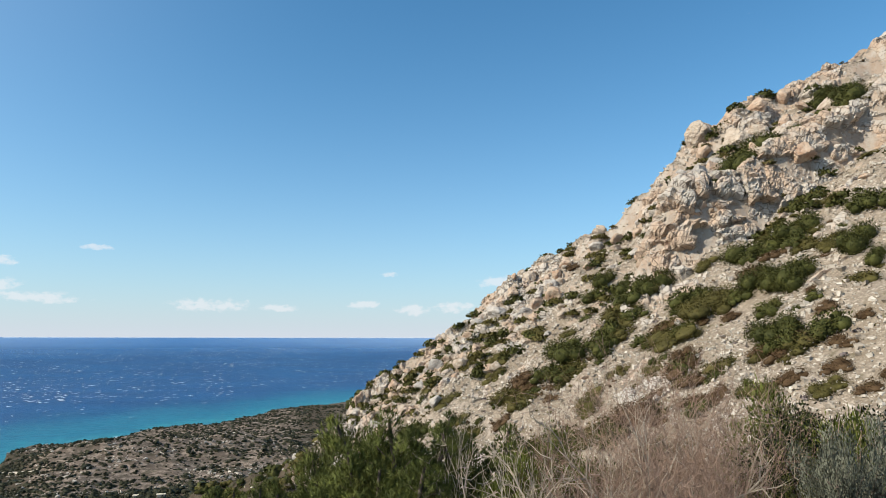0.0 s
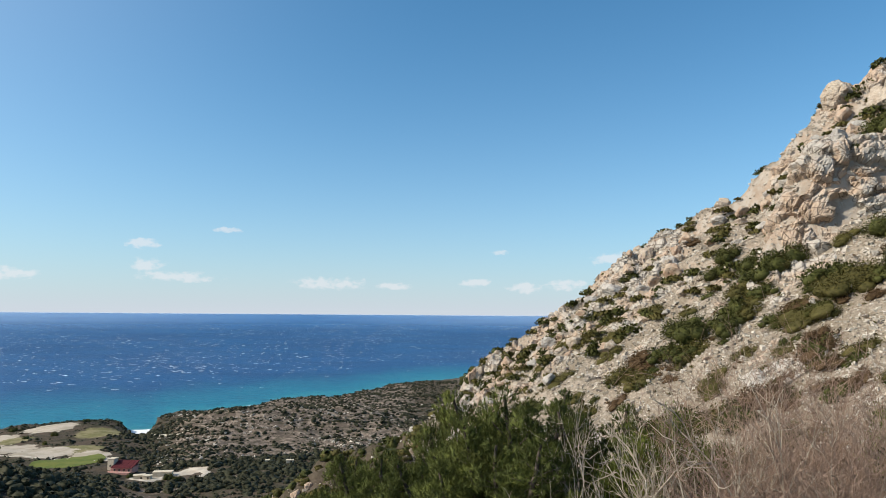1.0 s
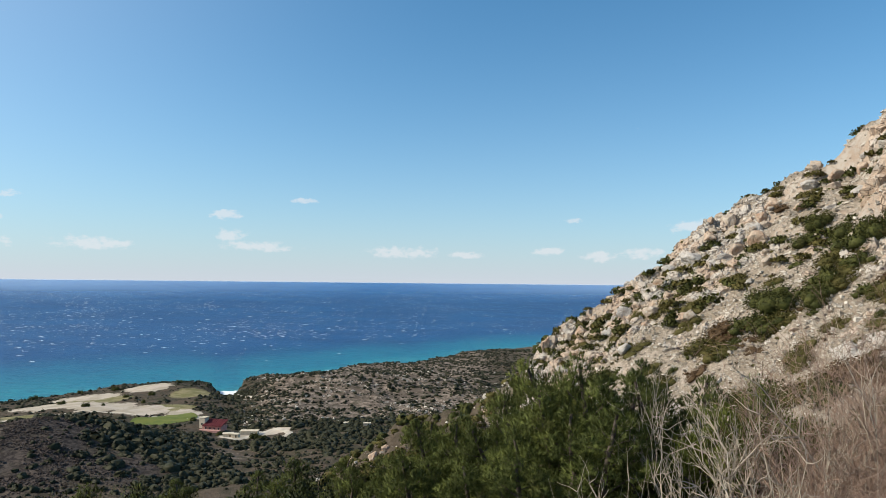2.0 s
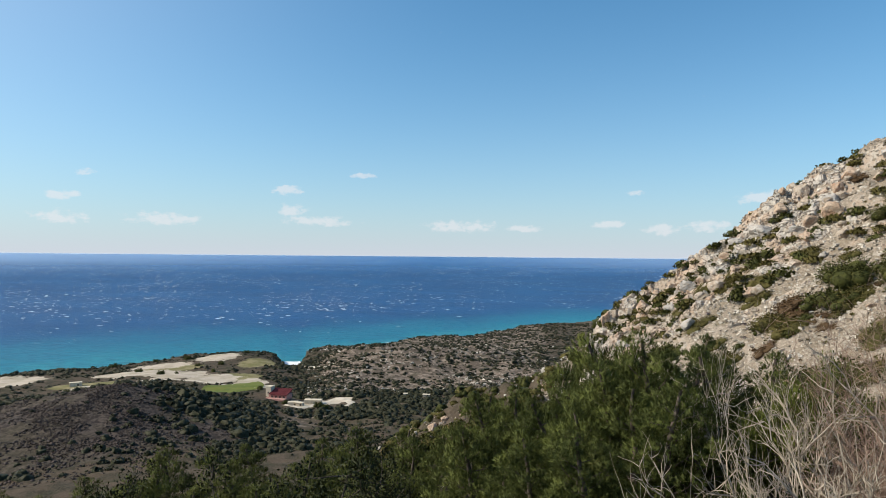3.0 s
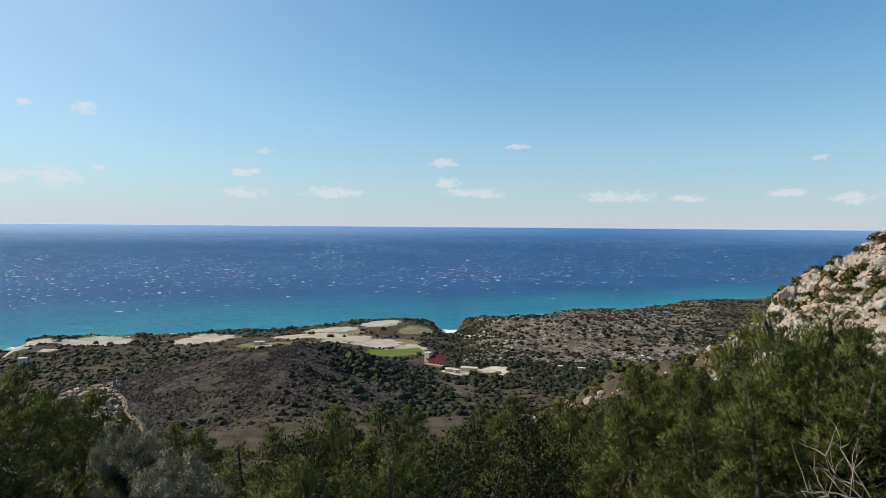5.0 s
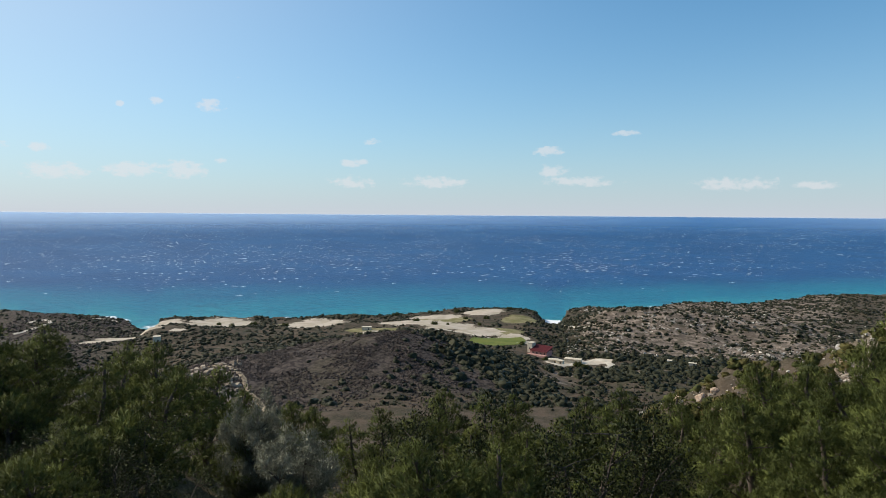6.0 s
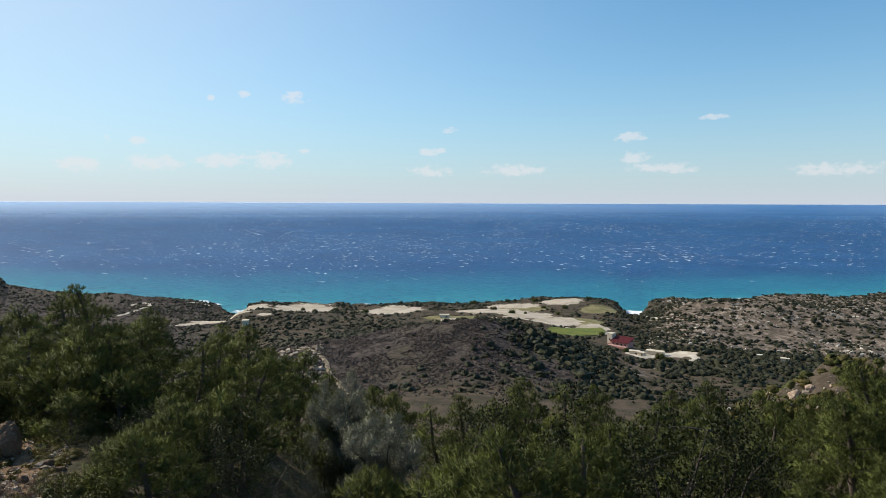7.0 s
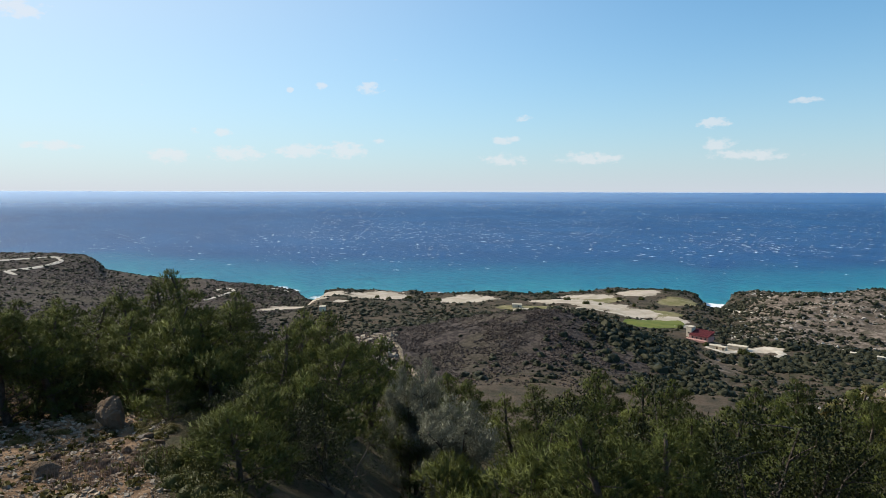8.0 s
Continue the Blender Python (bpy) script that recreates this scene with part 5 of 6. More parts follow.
def small_scrub():
    rng = np.random.RandomState(33)
    xs, ys = rng.uniform(-45, 75, 2600), rng.uniform(45, 117, 2600)
    ok = (hillside(xs, ys) + EYE > ground_z(xs, ys) - 1.2) & (fbm(xs / 6, ys / 6, None, 3, 91) > rng.uniform(-0.6, 0.9, len(xs)))
    xs, ys = xs[ok], ys[ok]
    s = 0.15 + 0.35 * rng.rand(len(xs)) ** 2
    k = rng.rand(len(xs))
    clumps("dry_grass_tufts", xs[k < 0.4], ys[k < 0.4], s[k < 0.4], "grey_shrub", "grey-lilac dry herb tufts among the scree", "tufts", 34, 22, 0.7, 0.55)
    clumps("herb_tufts", xs[(k > 0.4) & (k < 0.75)], ys[(k > 0.4) & (k < 0.75)], s[(k > 0.4) & (k < 0.75)], "cushion", "small olive-green herb tufts among the scree", "tufts", 35, 22, 0.7, 0.55)
    clumps("russet_tufts", xs[k > 0.75], ys[k > 0.75], s[k > 0.75], "russet", "small russet tufts among the scree", "tufts", 36, 22, 0.7, 0.55)


small_scrub()
rest = np.array(spots[290:1250])
clumps("hill_scrub", rest[::2, 0], rest[::2, 1], 0.5 + 1.3 * np.random.RandomState(37).rand(len(rest[::2])) ** 1.5, "juniper", "dark green scrub along the rocky crest", "scrub", 38, 150, 0.7, 0.28)
clumps("hill_scrub", rest[1::2, 0], rest[1::2, 1], 0.5 + 1.2 * np.random.RandomState(39).rand(len(rest[1::2])) ** 1.5, "cushion", "low olive-brown scrub along the rocky crest", "scrub", 40, 150, 0.55, 0.28)


rng = np.random.RandomState(45)
bx, by = rng.uniform(-66, -13, 1700), rng.uniform(58, 118, 1700)
ok = fbm(bx / 9, by / 9, None, 3, 99) > rng.uniform(-1.0, 0.5, 1700)
bx, by = bx[ok], by[ok]
clumps("ridge_scrub", bx[::2], by[::2], 0.5 + 1.2 * rng.rand(len(bx[::2])) ** 1.5, "juniper", "dark green scrub over the end of the ridge", "scrub", 46, 60, 0.8, 0.26, 2)
clumps("ridge_scrub", bx[1::2], by[1::2], 0.4 + 1.0 * rng.rand(len(bx[1::2])) ** 1.5, "cushion", "olive-brown scrub over the end of the ridge", "scrub", 47, 60, 0.65, 0.26, 2)


def coast_scrub():
    rng = np.random.RandomState(41)
    n = 170000
    a = rng.uniform(4, 97, n)
    d = np.sqrt(rng.uniform(260 ** 2, 1130 ** 2, n))
    xs, ys = -d * np.sin(np.radians(a)), d * np.cos(np.radians(a))
    bare = np.maximum(blobs(xs, ys, SANDS), np.maximum(np.maximum(blobs(xs, ys, GRASSES) * 0.9, 0.41 * blobs(xs, ys, CLEARINGS)), bump(xs, ys, 39.3, 497, 20, 22, 1.5)))
    heath = np.maximum(bump(xs, ys, 49, 350, 55, 50, 1.3), bump(xs, ys, 58, 350, 85, 62, 1.2))
    wood = np.maximum.reduce([bump(xs, ys, 41, 345, 40, 60, 1.2), bump(xs, ys, 38, 400, 26, 40, 1.0), bump(xs, ys, 53.5, 700, 46, 28, 1.4), bump(xs, ys, 38, 735, 40, 36, 1.2), bump(xs, ys, 33.5, 560, 26, 110, 1.4),
                              bump(xs, ys, 54, 430, 46, 26, 1.3), bump(xs, ys, 25, 470, 110, 34, 1.0), bump(xs, ys, 60, 640, 20, 20, 1.0), 0.5 * smooth(66, 70, a) * (1 - 0.7 * smooth(74, 80, a)), bump(xs, ys, 59.4, 690, 12, 40, 1.3), bump(xs, ys, 58, 520, 60, 45, 0.9), bump(xs, ys, 65, 540, 50, 60, 0.8), bump(xs, ys, 52, 560, 24, 30, 0.8), bump(xs, ys, 50.4, 690, 24, 40, 1.3), bump(xs, ys, 47.5, 640, 9, 40, 1.1), bump(xs, ys, 43, 400, 60, 34, 1.2), bump(xs, ys, 38.5, 330, 34, 60, 1.2), bump(xs, ys, 28, 400, 80, 40, 0.9), bump(xs, ys, 65.5, 720, 40, 14, 1.2)])
    patch = fbm(xs / 34, ys / 34, None, 3, 95) * 0.5 + fbm(xs / 9, ys / 9, None, 2, 96) * 0.35
    will = 0.06 + 0.22 * smooth(-0.1, 0.35, patch) + 0.20 * (1 - smooth(30, 34, a)) * smooth(5, 12, a) + 0.12 * smooth(70, 76, a) + 0.9 * np.clip(wood, 0, 1) * smooth(-0.5, 0.0, patch)
    will = will * (1 - np.clip(heath, 0, 1) * (1 - np.clip(wood * 1.2 - 0.4, 0, 1)) * 0.96) * (1 - 0.6 * smooth(70, 76, a)) * (1 - smooth(0.30, 0.5, bare)) * smooth(8, 26, coast(a) - d)
    road = np.minimum(np.hypot(xs - polar(30, 432)[0], ys - polar(30, 432)[1]), np.hypot(xs - polar(33.4, 425)[0], ys - polar(33.4, 425)[1]))
    will = will * smooth(9, 26, road) * smooth(14, 22, np.hypot(xs - polar(35.4, 455)[0], ys - polar(35.4, 455)[1]))
    ok = rng.rand(n) < will
    full = 1 + 0.9 * np.clip(wood - 0.5, 0, 0.6)
    near = ok & (d < 470)
    far = ok & (d >= 470)
    clumps("maquis_scrub", xs[near], ys[near], (0.7 + 2.1 * rng.rand(near.sum()) ** 2.5) * full[near], "maquis", "dark green maquis scrub in the valley", "scrub", 42, 16, 0.85, 0.26, 2)
    clumps("coastal_scrub", xs[far], ys[far], 0.7 + 2.2 * rng.rand(far.sum()) ** 2.5, "maquis", "dark green scrub over the coastal land", "scrub", 43, 6, 0.75, 0.35, 1)
    ha, hd = rng.uniform(38, 68, 60000), rng.uniform(260, 460, 60000)
    hx, hy = -hd * np.sin(np.radians(ha)), hd * np.cos(np.radians(ha))
    hh = np.maximum(bump(hx, hy, 49, 350, 55, 55, 1.3), bump(hx, hy, 58, 350, 85, 62, 1.2)) * (1 - 0.8 * bump(hx, hy, 41, 345, 34, 54, 1.0))
    hok = rng.rand(len(hh)) < 0.85 * np.clip(hh, 0, 1) * smooth(-0.7, 0.2, fbm(hx / 12, hy / 12, None, 3, 97))
    # headland heather, laid extra thick so its dark colour carries cloud shade and haze
    ga, gd = rng.uniform(69.5, 97, 17000), rng.uniform(560, 985, 17000)
    gx, gy = -gd * np.sin(np.radians(ga)), gd * np.cos(np.radians(ga))
    gok = (rng.rand(17000) < smooth(-0.6, 0.3, fbm(gx / 30, gy / 30, None, 3, 98))) & (coast(ga) - gd > 14) & (blobs(gx, gy, SANDS) < 0.35)
    clumps("heather", gx[gok], gy[gok], 0.7 + 1.3 * rng.rand(gok.sum()) ** 2, "heather", "purple-brown heather, thickened to darken the headland as cloud shade and haze do", "heather", 48, 4, 0.5, 0.5, 1)
    clumps("heather", hx[hok], hy[hok], 0.30 + 0.65 * rng.rand(hok.sum()) ** 2, "heather", "purple-brown dry heather over the low hill", "heather", 44, 6, 0.65, 0.5, 1)


coast_scrub()

# ---- foreground trees ----
# tops past bearing 95 are set high for unseen pines that shade the clearing
TOPS = ((-6, -7.4), (-2, -7.1), (4, -6.5), (7, -8.4), (10, -9.7), (13, -11.0), (18, -12.6), (23, -14.0), (31, -15.3), (41, -15.5), (52, -16.0), (59, -15.8), (63.5, -13.6), (68, -10.8), (75, -9.3), (78, -7.6), (80, -6.7), (82.5, -7.2), (85, -8.6), (92, -8.2), (95, -7.4), (98, -4.0), (110, -2.0))


def top_at(az):
    t = np.array(TOPS)
    return float(np.interp(az, t[:, 0], t[:, 1]))


def grove():
    """Pines on the bank below: rows of them, each as tall as leaves the view over them free; those past bearing 93 are
    unseen and added to shade the clearing.
    """
    rng = np.random.RandomState(55)
    rows = []
    for dist, first, last, gap, drop in ((44, 12, 66, 3.4, 0.0), (33, 8, 66, 4.4, 1.3), (25, 3, 66, 5.8, 3.2), (19, 1, 64, 7.4, 6.2), (14.5, 12, 62, 9.5, 10.0)):
        az = first
        while az < last:
            rows.append((az + rng.uniform(-0.8, 0.8), dist * rng.uniform(0.93, 1.08), drop + rng.uniform(-0.2, 1.1)))
            az += gap * rng.uniform(0.85, 1.15)
    rows += [(4.6, 21.5, 0.0), (0.8, 22.5, 0.2), (7.6, 23.5, 0.3), (6.0, 20, 0.9), (2.6, 20.5, 0.0), (-1.4, 21, 0.4), (-3.4, 23, 0.6), (10, 24, 0.8), (5.0, 17.2, 4.0), (0.2, 17.4, 4.4), (8.6, 16.4, 5.4), (2.6, 17.0, 4.0), (79.8, 31, 0.0), (76.0, 33, 0.2), (72.5, 34, 0.4), (68.8, 31, 0.3), (83.6, 34, 0.0), (87.0, 36, 0.3), (91.5, 33, 0.0), (96, 30, 0.0),
             (74.0, 26, 2.6), (69.6, 25, 2.4), (78.4, 27, 2.8), (81.5, 37, 0.2), (89.2, 40, 0.5), (65.0, 35, 0.2), (72, 30, 1.0), (77, 30, 1.4), (82.4, 29, 2.0), (85.4, 31, 1.0), (71.6, 22, 5.5),
             (75.2, 22.5, 6.5), (80, 25.5, 5.5), (90.2, 29, 0.6), (93.2, 27, 0.0), (101, 27, 0.0), (97.5, 29, 0.0), (108, 26, 0.0), (103, 31, 0), (9.6, 27, 0.1), (11.4, 30, 0.0), (13.6, 26, 0.6), (16.2, 30, 0.2), (10.6, 22, 2.4), (14.6, 21, 2.6), (18.4, 23, 2.0), (12.4, 18, 5.0), (8.4, 19, 3.6), (93.5, 36, 0.0), (90.4, 26.5, 0.8), (88.4, 28, 1.0), (85.6, 28.5, 1.4), (82.6, 26.5, 3.4), (79.2, 24, 6.4), (77.0, 19.0, 8.6), (82.4, 23.5, 8.6), (78.0, 15.4, 10.4), (44.5, 12.5, 4.2), (40.5, 13.0, 5.6)]
    k = 0
    for az, dist, drop in rows:
        if 62.3 < az < 65 and dist < 30 or 55.8 < az < 59 and 18 < dist < 27:
            continue
        x, y = polar(az, dist)
        foot = stand(x, y)
        top = EYE + dist * math.tan(radians(top_at(az) - drop))
        tall = max(top - foot, 1.5)
        kind = PINES[k % 6] if tall > 3.1 else BUSHY[k % 2]
        s = tall / HEIGHT[kind.name]
        wide = s * min(1.5, max(0.85, 1.0 / s ** 0.5))
        m = pose(x, y, foot - 0.1, rng.uniform(-3, 3), rng.uniform(-3, 3), rng.uniform(0, 360)) @ Matrix.Diagonal((wide, wide, s, 1))
        ob = copy_thing(kind, m)
        ob.matrix_basis = m
        tagged(ob, ("tall dark pine with a spreading crown on the bank" if tall > 4.5 else "young yellow-green pine on the bank below"), "pine tree", "pines on the bank")
        k += 1


grove()
OLIVE = proto(broadleaf("olive_tree", 74, 3.4, 3.0, "olive", (0.044, 0.018), "bark", 60, 430, 0.25, 0.9))
BROOM = proto(broadleaf("green_shrub", 75, 2.4, 2.4, "broom", (0.055, 0.014), "bark", 56, 380, 0.26, 1.2))
OAK = proto(broadleaf("evergreen_oak", 72, 3.4, 3.2, "oak", (0.052, 0.032), "bark", 42, 130, 0.36))


def put_tree(kind, az, dist, top, label, category, wide=1.0):
    x, y = polar(az, dist)
    foot = stand(x, y)
    s = max(EYE + dist * math.tan(radians(top)) - foot, 0.8) / HEIGHT[kind.name]
    m = pose(x, y, foot - 0.1, 0, 0, random.uniform(0, 360)) @ Matrix.Diagonal((s * wide, s * wide, s, 1))
    ob = copy_thing(kind, m)
    ob.matrix_basis = m
    return tagged(ob, label, category)


put_tree(OLIVE, 62.0, 25, -15.6, "grey-green olive tree between the pines", "olive tree", 0.45)
put_tree(OLIVE, 57.4, 22, -18.4, "low silvery olive bush between the pines", "olive tree", 0.85)
put_tree(OLIVE, -31.4, 13.5, -7.2, "silvery olive bush beside the leafless thicket", "olive tree", 0.42)
put_tree(OLIVE, -35.6, 14.5, -9.0, "low silvery olive bush beside the taller one", "olive tree", 0.6)
put_tree(OAK, 34.4, 17.5, -16.6, "dark small-leaved evergreen oak among the pines", "oak", 0.85)
put_tree(OAK, 30.8, 16.0, -19.5, "dark brownish evergreen oak among the pines", "oak", 0.9)
put_tree(OAK, 47.0, 19.0, -17.6, "dark evergreen oak among the pines", "oak", 0.8)
put_tree(OAK, -34.0, 19, -5.2, "dark green oak behind the olive bush", "oak", 1.0)
put_tree(BROOM, -28.0, 18.5, -5.8, "bright yellow-green shrub behind the thicket", "shrub", 0.75)
# dark shrubs added as fill, their colour standing in for deep shade under the pines
for az, dist, top in ((81.0, 27.5, -13.2), (84.2, 28.5, -12.6), (88.8, 29.5, -12.0), (91.4, 27.5, -12.4), (78.2, 24.5, -14.6), (86.6, 30.5, -11.4), (75.6, 20.5, -16.4), (71.0, 20.0, -17.0), (73.6, 18.0, -19.0), (69.4, 17.0, -20.5), (75.0, 17.0, -21.0), (79.8, 18.2, -19.6), (81.4, 20.2, -18.4), (82.6, 22.4, -17.2), (80.4, 16.4, -22.5)):
    put_tree(OAK, az, dist, top, "dark evergreen shrub added to deepen the shade under the pines", "shrub", 1.15)
put_tree(BROOM, -7.2, 19.0, -9.0, "yellow-green shrub behind the leafless branches", "shrub", 0.7)

# leafless shrubs at the foot of the bank
FIG = [proto(bare_bush("leafless_tree", 81 + i, 6, 2.0, 1.5, "pale_twig", "pale_bark", 0.032, 3, 6, 0.05, 0.17, 0.68, 0.0032)) for i in range(2)]
THICKET = [proto(bare_bush("leafless_thicket", 91 + i, 10, 2.7, 0.8, "twig", "twig", 0.013, 3, 5, 0.05, 0.20, 0.6, 0.0034)) for i in range(3)]
for az, dist, top, k, wide in ((-5.8, 16.0, -9.2, 0, 0.50), (-11.0, 14.6, -8.2, 1, 0.62)):
    put_tree(FIG[k], az, dist, top, "pale leafless tree with many fine branches", "bare tree", wide)
for az, dist, top, k in ((-14.8, 17.4, -5.0, 0), (-16.2, 17, -4.6, 1), (-18.6, 17, -4.2, 2), (-21.5, 17, -4.8, 0), (-24.0, 16.5, -6.4, 1), (-17.6, 15, -6.4, 2), (-20.5, 14.8, -6.8, 0), (-16.6, 13.2, -9.8, 0), (-17.2, 19.0, -4.2, 0), (-20.2, 18.6, -4.4, 1), (-22.8, 18.2, -5.2, 2), (-19.0, 15.6, -5.4, 1), (-12.6, 19.0, -6.0, 0), (-19.6, 13.0, -10.0, 1)):
    put_tree(THICKET[k], az, dist, top, "reddish-brown leafless thicket of fine twigs", "thicket", 0.8)

# ---- the clearing by the pines ----
sx, sy = polar(86.7, 23.0)
stump = rock_mesh("standing_stone", 66, 4, M["brown_rock"], (0.46, 0.42, 0.66), 18, 0.12, 0.05)
tagged(new("standing_stone", stump), "squat weathered brown standing stone in the shade of pines", "stone").matrix_world = pose(sx, sy, stand(sx, sy) + 0.42, 4, -6, 20)
rng = np.random.RandomState(66)
a, d = rng.uniform(83, 98, 6000), rng.uniform(14, 29, 6000)
scatter_stones("clearing_stones", -d * np.sin(np.radians(a)), d * np.cos(np.radians(a)), 0.012 + 0.075 * rng.rand(6000) ** 6 + 0.02 * rng.rand(6000), M["tan_stones"], "small loose stones on the bare ochre soil", "stones", 6, 0.7)
for i in range(34):
    az, dist = 83.5 + 9 * rng.rand(), 17.6 + 4.0 * rng.rand()
    x, y = polar(az, dist)
    put_rock(FIELD_ROCKS[i % 3], "field_stone", x, y, float(rng.uniform(0.07, 0.16)), "rough tan field stone on the ochre soil", "stone", "stones of the clearing", tall=0.8)
x, y = polar(92.0, 18.7)
put_rock(FIELD_ROCKS[1], "field_stone", x, y, 0.34, "large dark field stone on the ochre soil", "stone", "stones of the clearing")


def stalks():
    rng = np.random.RandomState(68)
    segs = []
    az, dist = np.radians(rng.uniform(83.5, 92, 420)), rng.uniform(16.4, 19.5, 420)
    xs, ys = -dist * np.sin(az), dist * np.cos(az)
    for x, y, z in zip(xs, ys, ground_z(xs, ys)):
        h = rng.uniform(0.2, 0.55)
        segs.append((x, y, z - 0.05, x + rng.uniform(-0.06, 0.06), y + rng.uniform(-0.06, 0.06), z + h, 0.006, 0.003))
    V, F = tubes(segs, 3)
    tagged(new("dry_stalks", mesh_of("dry_stalks", V, F, M["twig"])), "thin dead brown stalks standing in the clearing", "stalks", kind="stuff")


stalks()
rng = np.random.RandomState(64)
a, d = np.radians(rng.uniform(83, 97, 420)), rng.uniform(15.5, 29, 420)
clumps("dry_grass_tufts", -d * np.sin(a), d * np.cos(a), 0.06 + 0.14 * rng.rand(420) ** 2, "cushion", "short olive-brown grass tufts on the bare soil", "tufts", 49, 26, 0.8, 0.6)
rng = np.random.RandomState(69)
for i in range(16):
    x, y = polar(79 + 14 * rng.rand(), 19 + 8 * rng.rand())
    plant(CUSHIONS[i % 3], x, y, float(rng.uniform(0.2, 0.5)), "small green shrub in the clearing", "shrub", "shrubs of the clearing", 0.8)


for az, dist, r in ((81.2, 14.6, 0.7), (82.6, 15.4, 0.55), (80.6, 13.4, 0.6), (83.6, 16.8, 0.6), (82.0, 16.6, 0.7), (84.4, 18.4, 0.5), (81.6, 12.6, 0.5)):
    x, y = polar(az, dist)
    plant(JUNIPERS[int(dist * 10) % 3], x, y, r, "low dark green shrub at the edge of the clearing", "shrub", "shrubs of the clearing", 0.9)


# ---- houses, walls and poles in the valley ----
def box(bm, size, at, bevel=0.0):
    r = bmesh.ops.create_cube(bm, size=1.0, matrix=Matrix.Translation(at) @ Matrix.Diagonal((*size, 1)))
    if bevel:
        bmesh.ops.bevel(bm, geom=list({e for v in r["verts"] for e in v.link_edges}), offset=bevel, segments=1, affect="EDGES")


def house():
    h = new("farm_house")
    x, y = polar(35.3, 455)
    h.matrix_world = pose(x, y, stand(x, y) - 0.3, 0, 0, 35.3 - 30) @ Matrix.Diagonal((0.84, 0.84, 0.84, 1))
    bm = bmesh.new()
    box(bm, (16, 9, 4.4), (1.5, 0, 2.0), 0.05)
    part("wall", bm, M["pink_plaster"], h, "faded pink plaster walls")
    bm = bmesh.new()
    box(bm, (4.6, 6.0, 9.4), (-8.0, 0.5, 4.5), 0.05)
    part("tower", bm, M["plaster"], h, "cream plaster end block with a flat roof")
    # the roof: one long slope towards the valley
    bm = bmesh.new()
    v = [bm.verts.new(p) for p in ((-6.2, -5.4, 4.1), (10.2, -5.4, 4.1), (10.2, 5.0, 7.4), (-6.2, 5.0, 7.4), (-6.2, -5.4, 3.85), (10.2, -5.4, 3.85), (10.2, 5.0, 7.1), (-6.2, 5.0, 7.1))]
    for f in ((0, 1, 2, 3), (7, 6, 5, 4), (0, 4, 5, 1), (1, 5, 6, 2), (2, 6, 7, 3), (3, 7, 4, 0)):
        bm.faces.new([v[i] for i in f])
    part("roof", bm, M["red_roof"], h, "dark red sheet roof")
    for i in range(9):
        bm = bmesh.new()
        box(bm, (0.18, 10.6, 0.16), (0, 0, 0))
        rib = part("roof_rib", bm, M["red_roof"], h)
        rib.matrix_local = pose(-5.4 + 1.9 * i, -0.2, 5.84, math.degrees(math.atan2(3.3, 10.4)), 0, 0)
    bm = bmesh.new()
    box(bm, (15.6, 0.3, 2.6), (1.5, 4.5, 5.4))
    part("gable_wall", bm, M["pink_plaster"], h)
    bm = bmesh.new()
    box(bm, (18, 3.4, 1.5), (1.0, -7.0, 0.6), 0.05)
    part("terrace", bm, M["pink_plaster"], h, "pale pink terrace wall")
    bm = bmesh.new()
    box(bm, (5.0, 6.4, 0.3), (-8.0, 0.5, 9.3), 0.04)
    part("parapet", bm, M["plaster"], h)
    for i in range(4):
        bm = bmesh.new()
        box(bm, (1.3, 0.16, 1.5), (-3.5 + 3.6 * i, -4.53, 2.1))
        win = part("window", bm, M["dark_glass"], h)
        bm = bmesh.new()
        box(bm, (1.7, 0.3, 0.16), (-3.5 + 3.6 * i, -4.6, 1.28))
        part("sill", bm, M["plaster"], win)
    bm = bmesh.new()
    box(bm, (1.2, 0.16, 1.3), (-8.0, -2.53, 4.6))
    part("window", bm, M["dark_glass"], h)
    tagged(h, "farm house with a dark red roof and a cream end block", "house")


house()


def hut(az, d, size, turn, mat, label):
    h = new("shed")
    x, y = polar(az, d)
    h.matrix_world = pose(x, y, stand(x, y) - 0.3, 0, 0, turn)
    bm = bmesh.new()
    box(bm, size, (0, 0, size[2] / 2), 0.05)
    part("wall", bm, M[mat], h)
    bm = bmesh.new()
    box(bm, (size[0] + 0.6, size[1] + 0.6, 0.25), (0, 0, size[2] + 0.1), 0.03)
    part("roof", bm, M["plaster"], h)
    bm = bmesh.new()
    box(bm, (1.0, 0.2, 1.9), (size[0] * 0.2, -size[1] / 2 - 0.02, 1.0))
    part("door", bm, M["wood"], h)
    tagged(h, label, "shed")


hut(34.1, 430, (6, 4, 2.8), 30, "plaster", "small cream flat-roofed shed below the farm house")
hut(32.4, 440, (11, 4.5, 3.0), 20, "plaster", "long low cream building beside the gravel yard")
hut(33.5, 426, (4, 3.4, 2.4), 10, "plaster", "low cream shed beside the gravel yard")
hut(50.6, 556, (8, 4, 2.8), 50, "plaster", "small white building among trees by the fields")
hut(67.8, 545, (5, 5, 4.2), 60, "plaster", "small white tower-like building beyond the pines")
hut(22.6, 440, (4.5, 3, 1.9), 20, "plaster", "low white building in the scrub of the valley")
hut(24.4, 452, (3, 3, 1.9), 20, "plaster", "low pale building in the scrub of the valley")


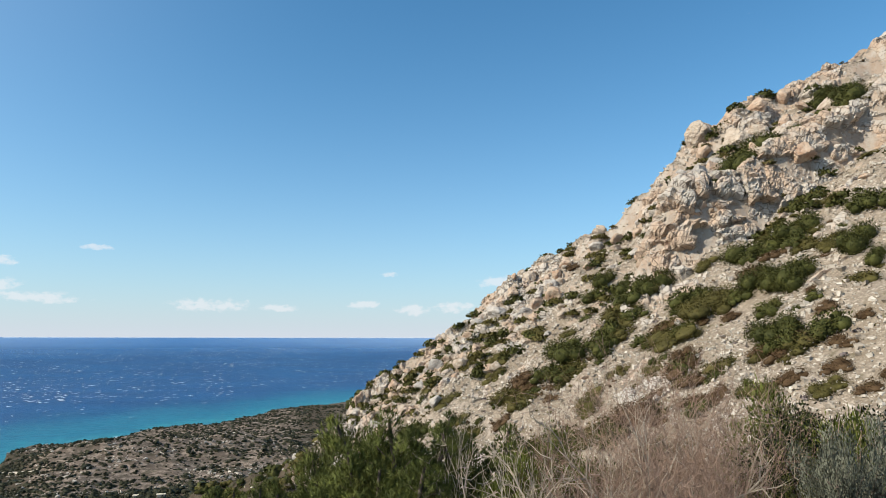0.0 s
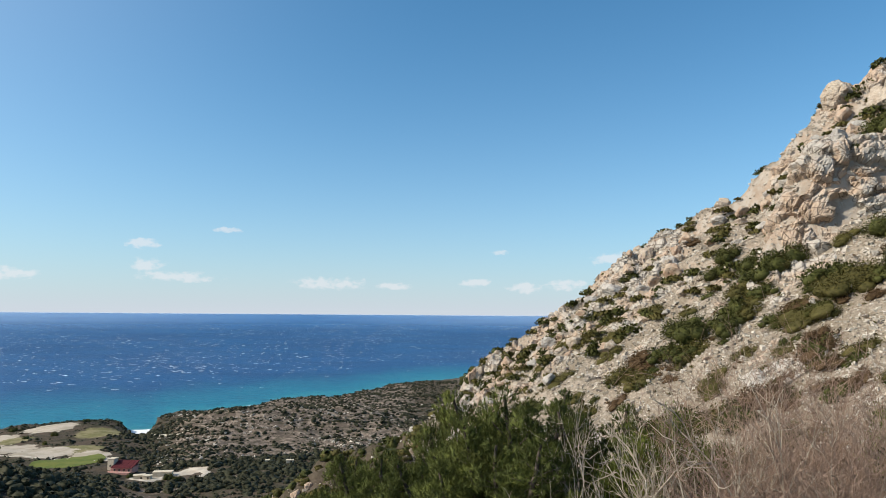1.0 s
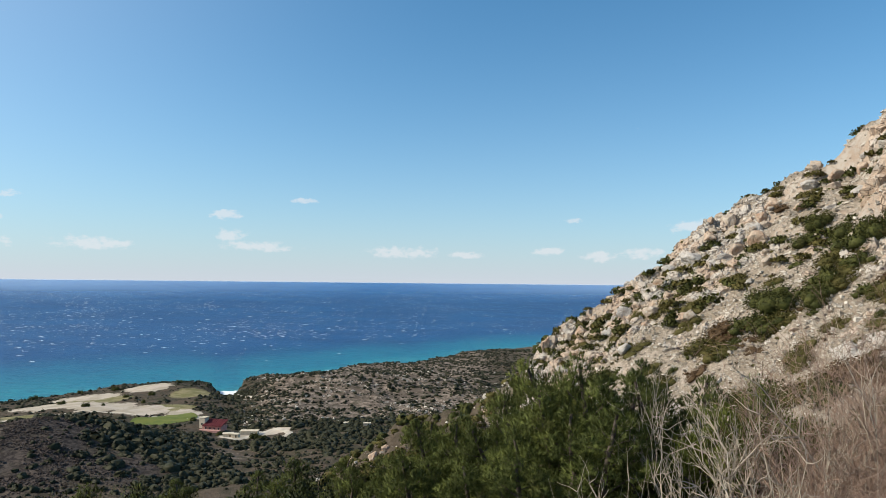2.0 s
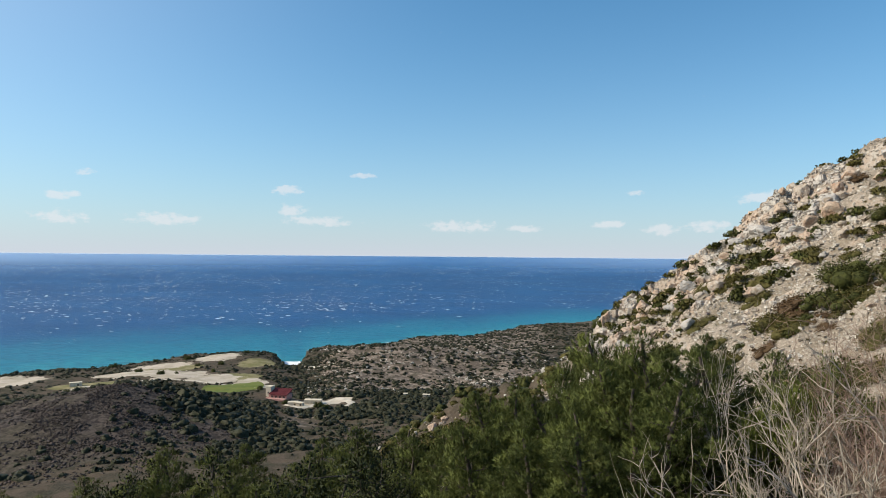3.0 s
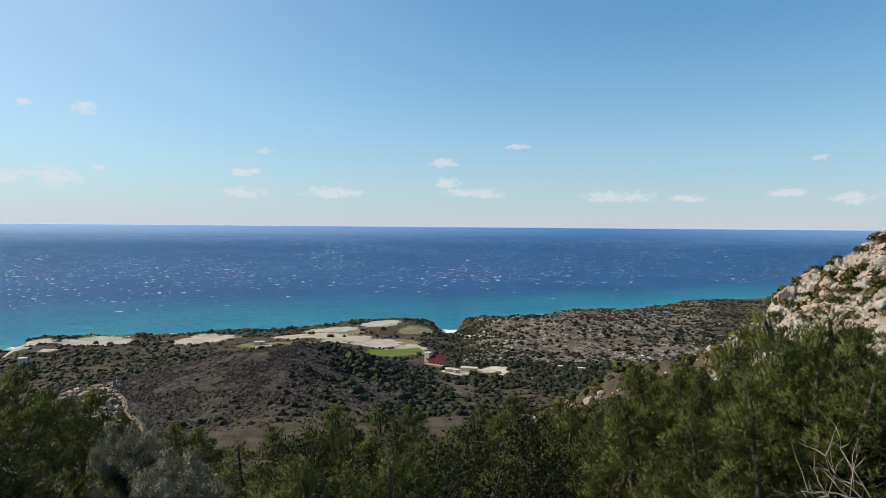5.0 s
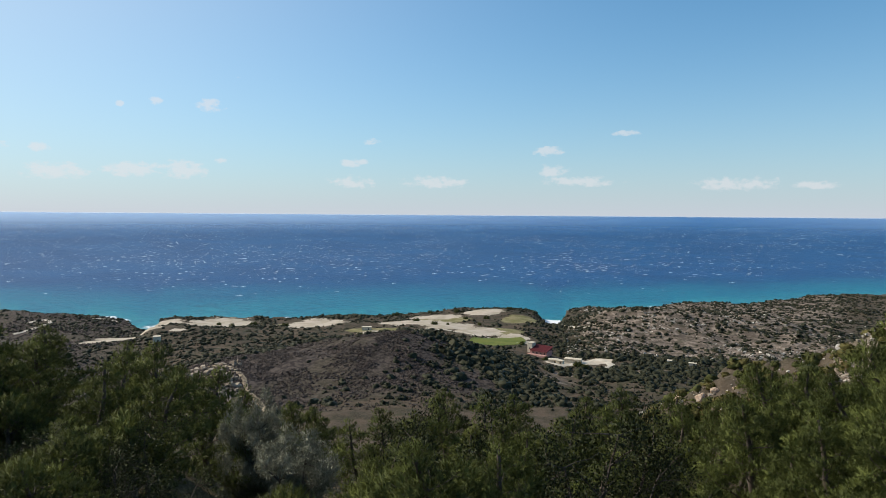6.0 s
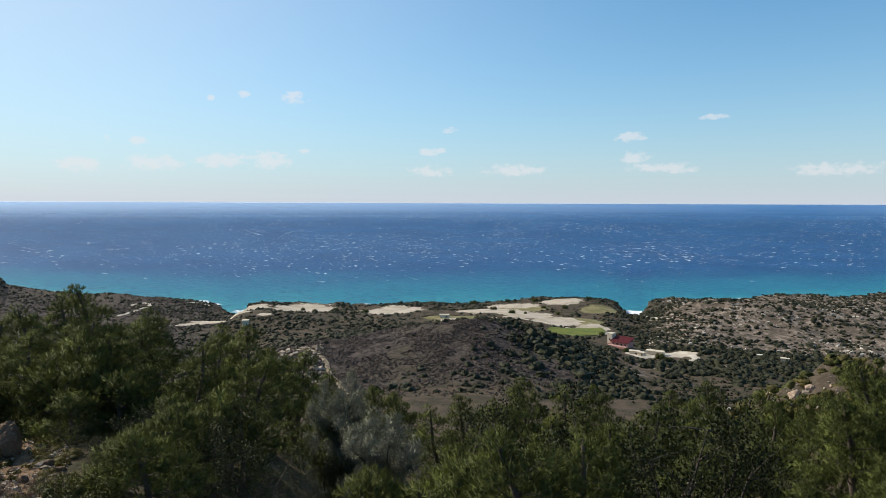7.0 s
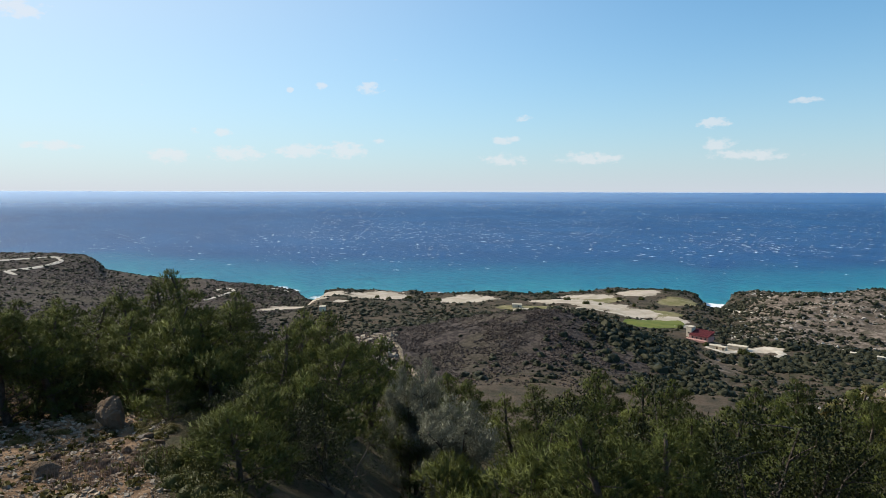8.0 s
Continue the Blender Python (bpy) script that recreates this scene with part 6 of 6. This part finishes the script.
def turf_field():
    rows, cols = 14, 22
    verts, faces = [], []
    for i in range(rows + 1):
        for j in range(cols + 1):
            u, v = j / cols * 2 - 1, i / rows * 2 - 1
            u, v = u * math.sqrt(1 - v * v / 2.6), v * math.sqrt(1 - u * u / 2.6)
            x, y = polar(39.0 - 2.5 * u, 502 + 21 * v + 6 * u)
            verts.append((x, y, 0.35))
    for i in range(rows):
        for j in range(cols):
            a = i * (cols + 1) + j
            faces.append((a, a + 1, a + cols + 2, a + cols + 1))
    verts = np.array(verts)
    verts[:, 2] += ground_z(verts[:, 0], verts[:, 1])
    tagged(new("green_field", mesh_of("green_field", verts, faces, M["turf"], True)), "bright green mown field beside the farm house", "field", kind="structure")


turf_field()


def pole(az, d, tall, label, thick=0.13):
    p = new("utility_pole")
    x, y = polar(az, d)
    p.matrix_world = pose(x, y, stand(x, y) - 0.3, 0, random.uniform(-1, 1), az)
    V, F = tubes([(0, 0, 0, 0, 0, tall * 0.5, thick, thick * 0.85), (0, 0, tall * 0.5, 0, 0, tall + 0.3, thick * 0.85, thick * 0.7)], 10)
    part_mesh("shaft", mesh_of("shaft", V, F, M["wood"], True), p)
    bm = bmesh.new()
    box(bm, (1.6, 0.1, 0.12), (0, -0.12, tall - 0.2), 0.01)
    part("crossarm", bm, M["wood"], p)
    for s in (-0.65, 0.65):
        V, F = tubes([(s, -0.12, tall - 0.14, s, -0.12, tall + 0.1, 0.05, 0.03)], 8)
        part_mesh("insulator", mesh_of("insulator", V, F, M["plaster"]), p)
    tagged(p, label, "pole")


pole(21.75, 150, 8.5, "weathered wooden utility pole in the valley scrub")
pole(27.2, 300, 9.0, "distant wooden utility pole in the valley")
pole(-8.65, 47, 3.0, "thin weathered pole on the stony slope", 0.06)

# a few round trees that stand alone on the fields
FIELD_TREES = ((46.2, 625, 3.2), (44.6, 590, 3.0), (43.4, 596, 1.8), (41.8, 640, 2.4), (40.6, 600, 2.6), (40.0, 640, 3.0), (63.0, 668, 2.6), (57.6, 640, 3.2), (60.2, 655, 3.6), (50.2, 520, 3.2), (49.2, 528, 2.8), (51.2, 530, 2.6), (48.0, 700, 4.0),
               (45.0, 715, 2.8), (42.6, 700, 3.4), (38.0, 705, 3.2), (66.0, 655, 2.4), (62.0, 612, 3.0), (36.8, 490, 2.4), (34.8, 440, 2.4), (32.0, 418, 3.0), (31.4, 410, 2.8))
for i, (az, d, r) in enumerate(FIELD_TREES):
    x, y = polar(az, d)
    plant(JUNIPERS[i % 3], x, y, r, "round dark carob tree standing on the pale field", "tree", "trees of the fields", 1.15)

for ob in protos:
    for o in (*ob.children_recursive, ob):
        bpy.data.objects.remove(o)
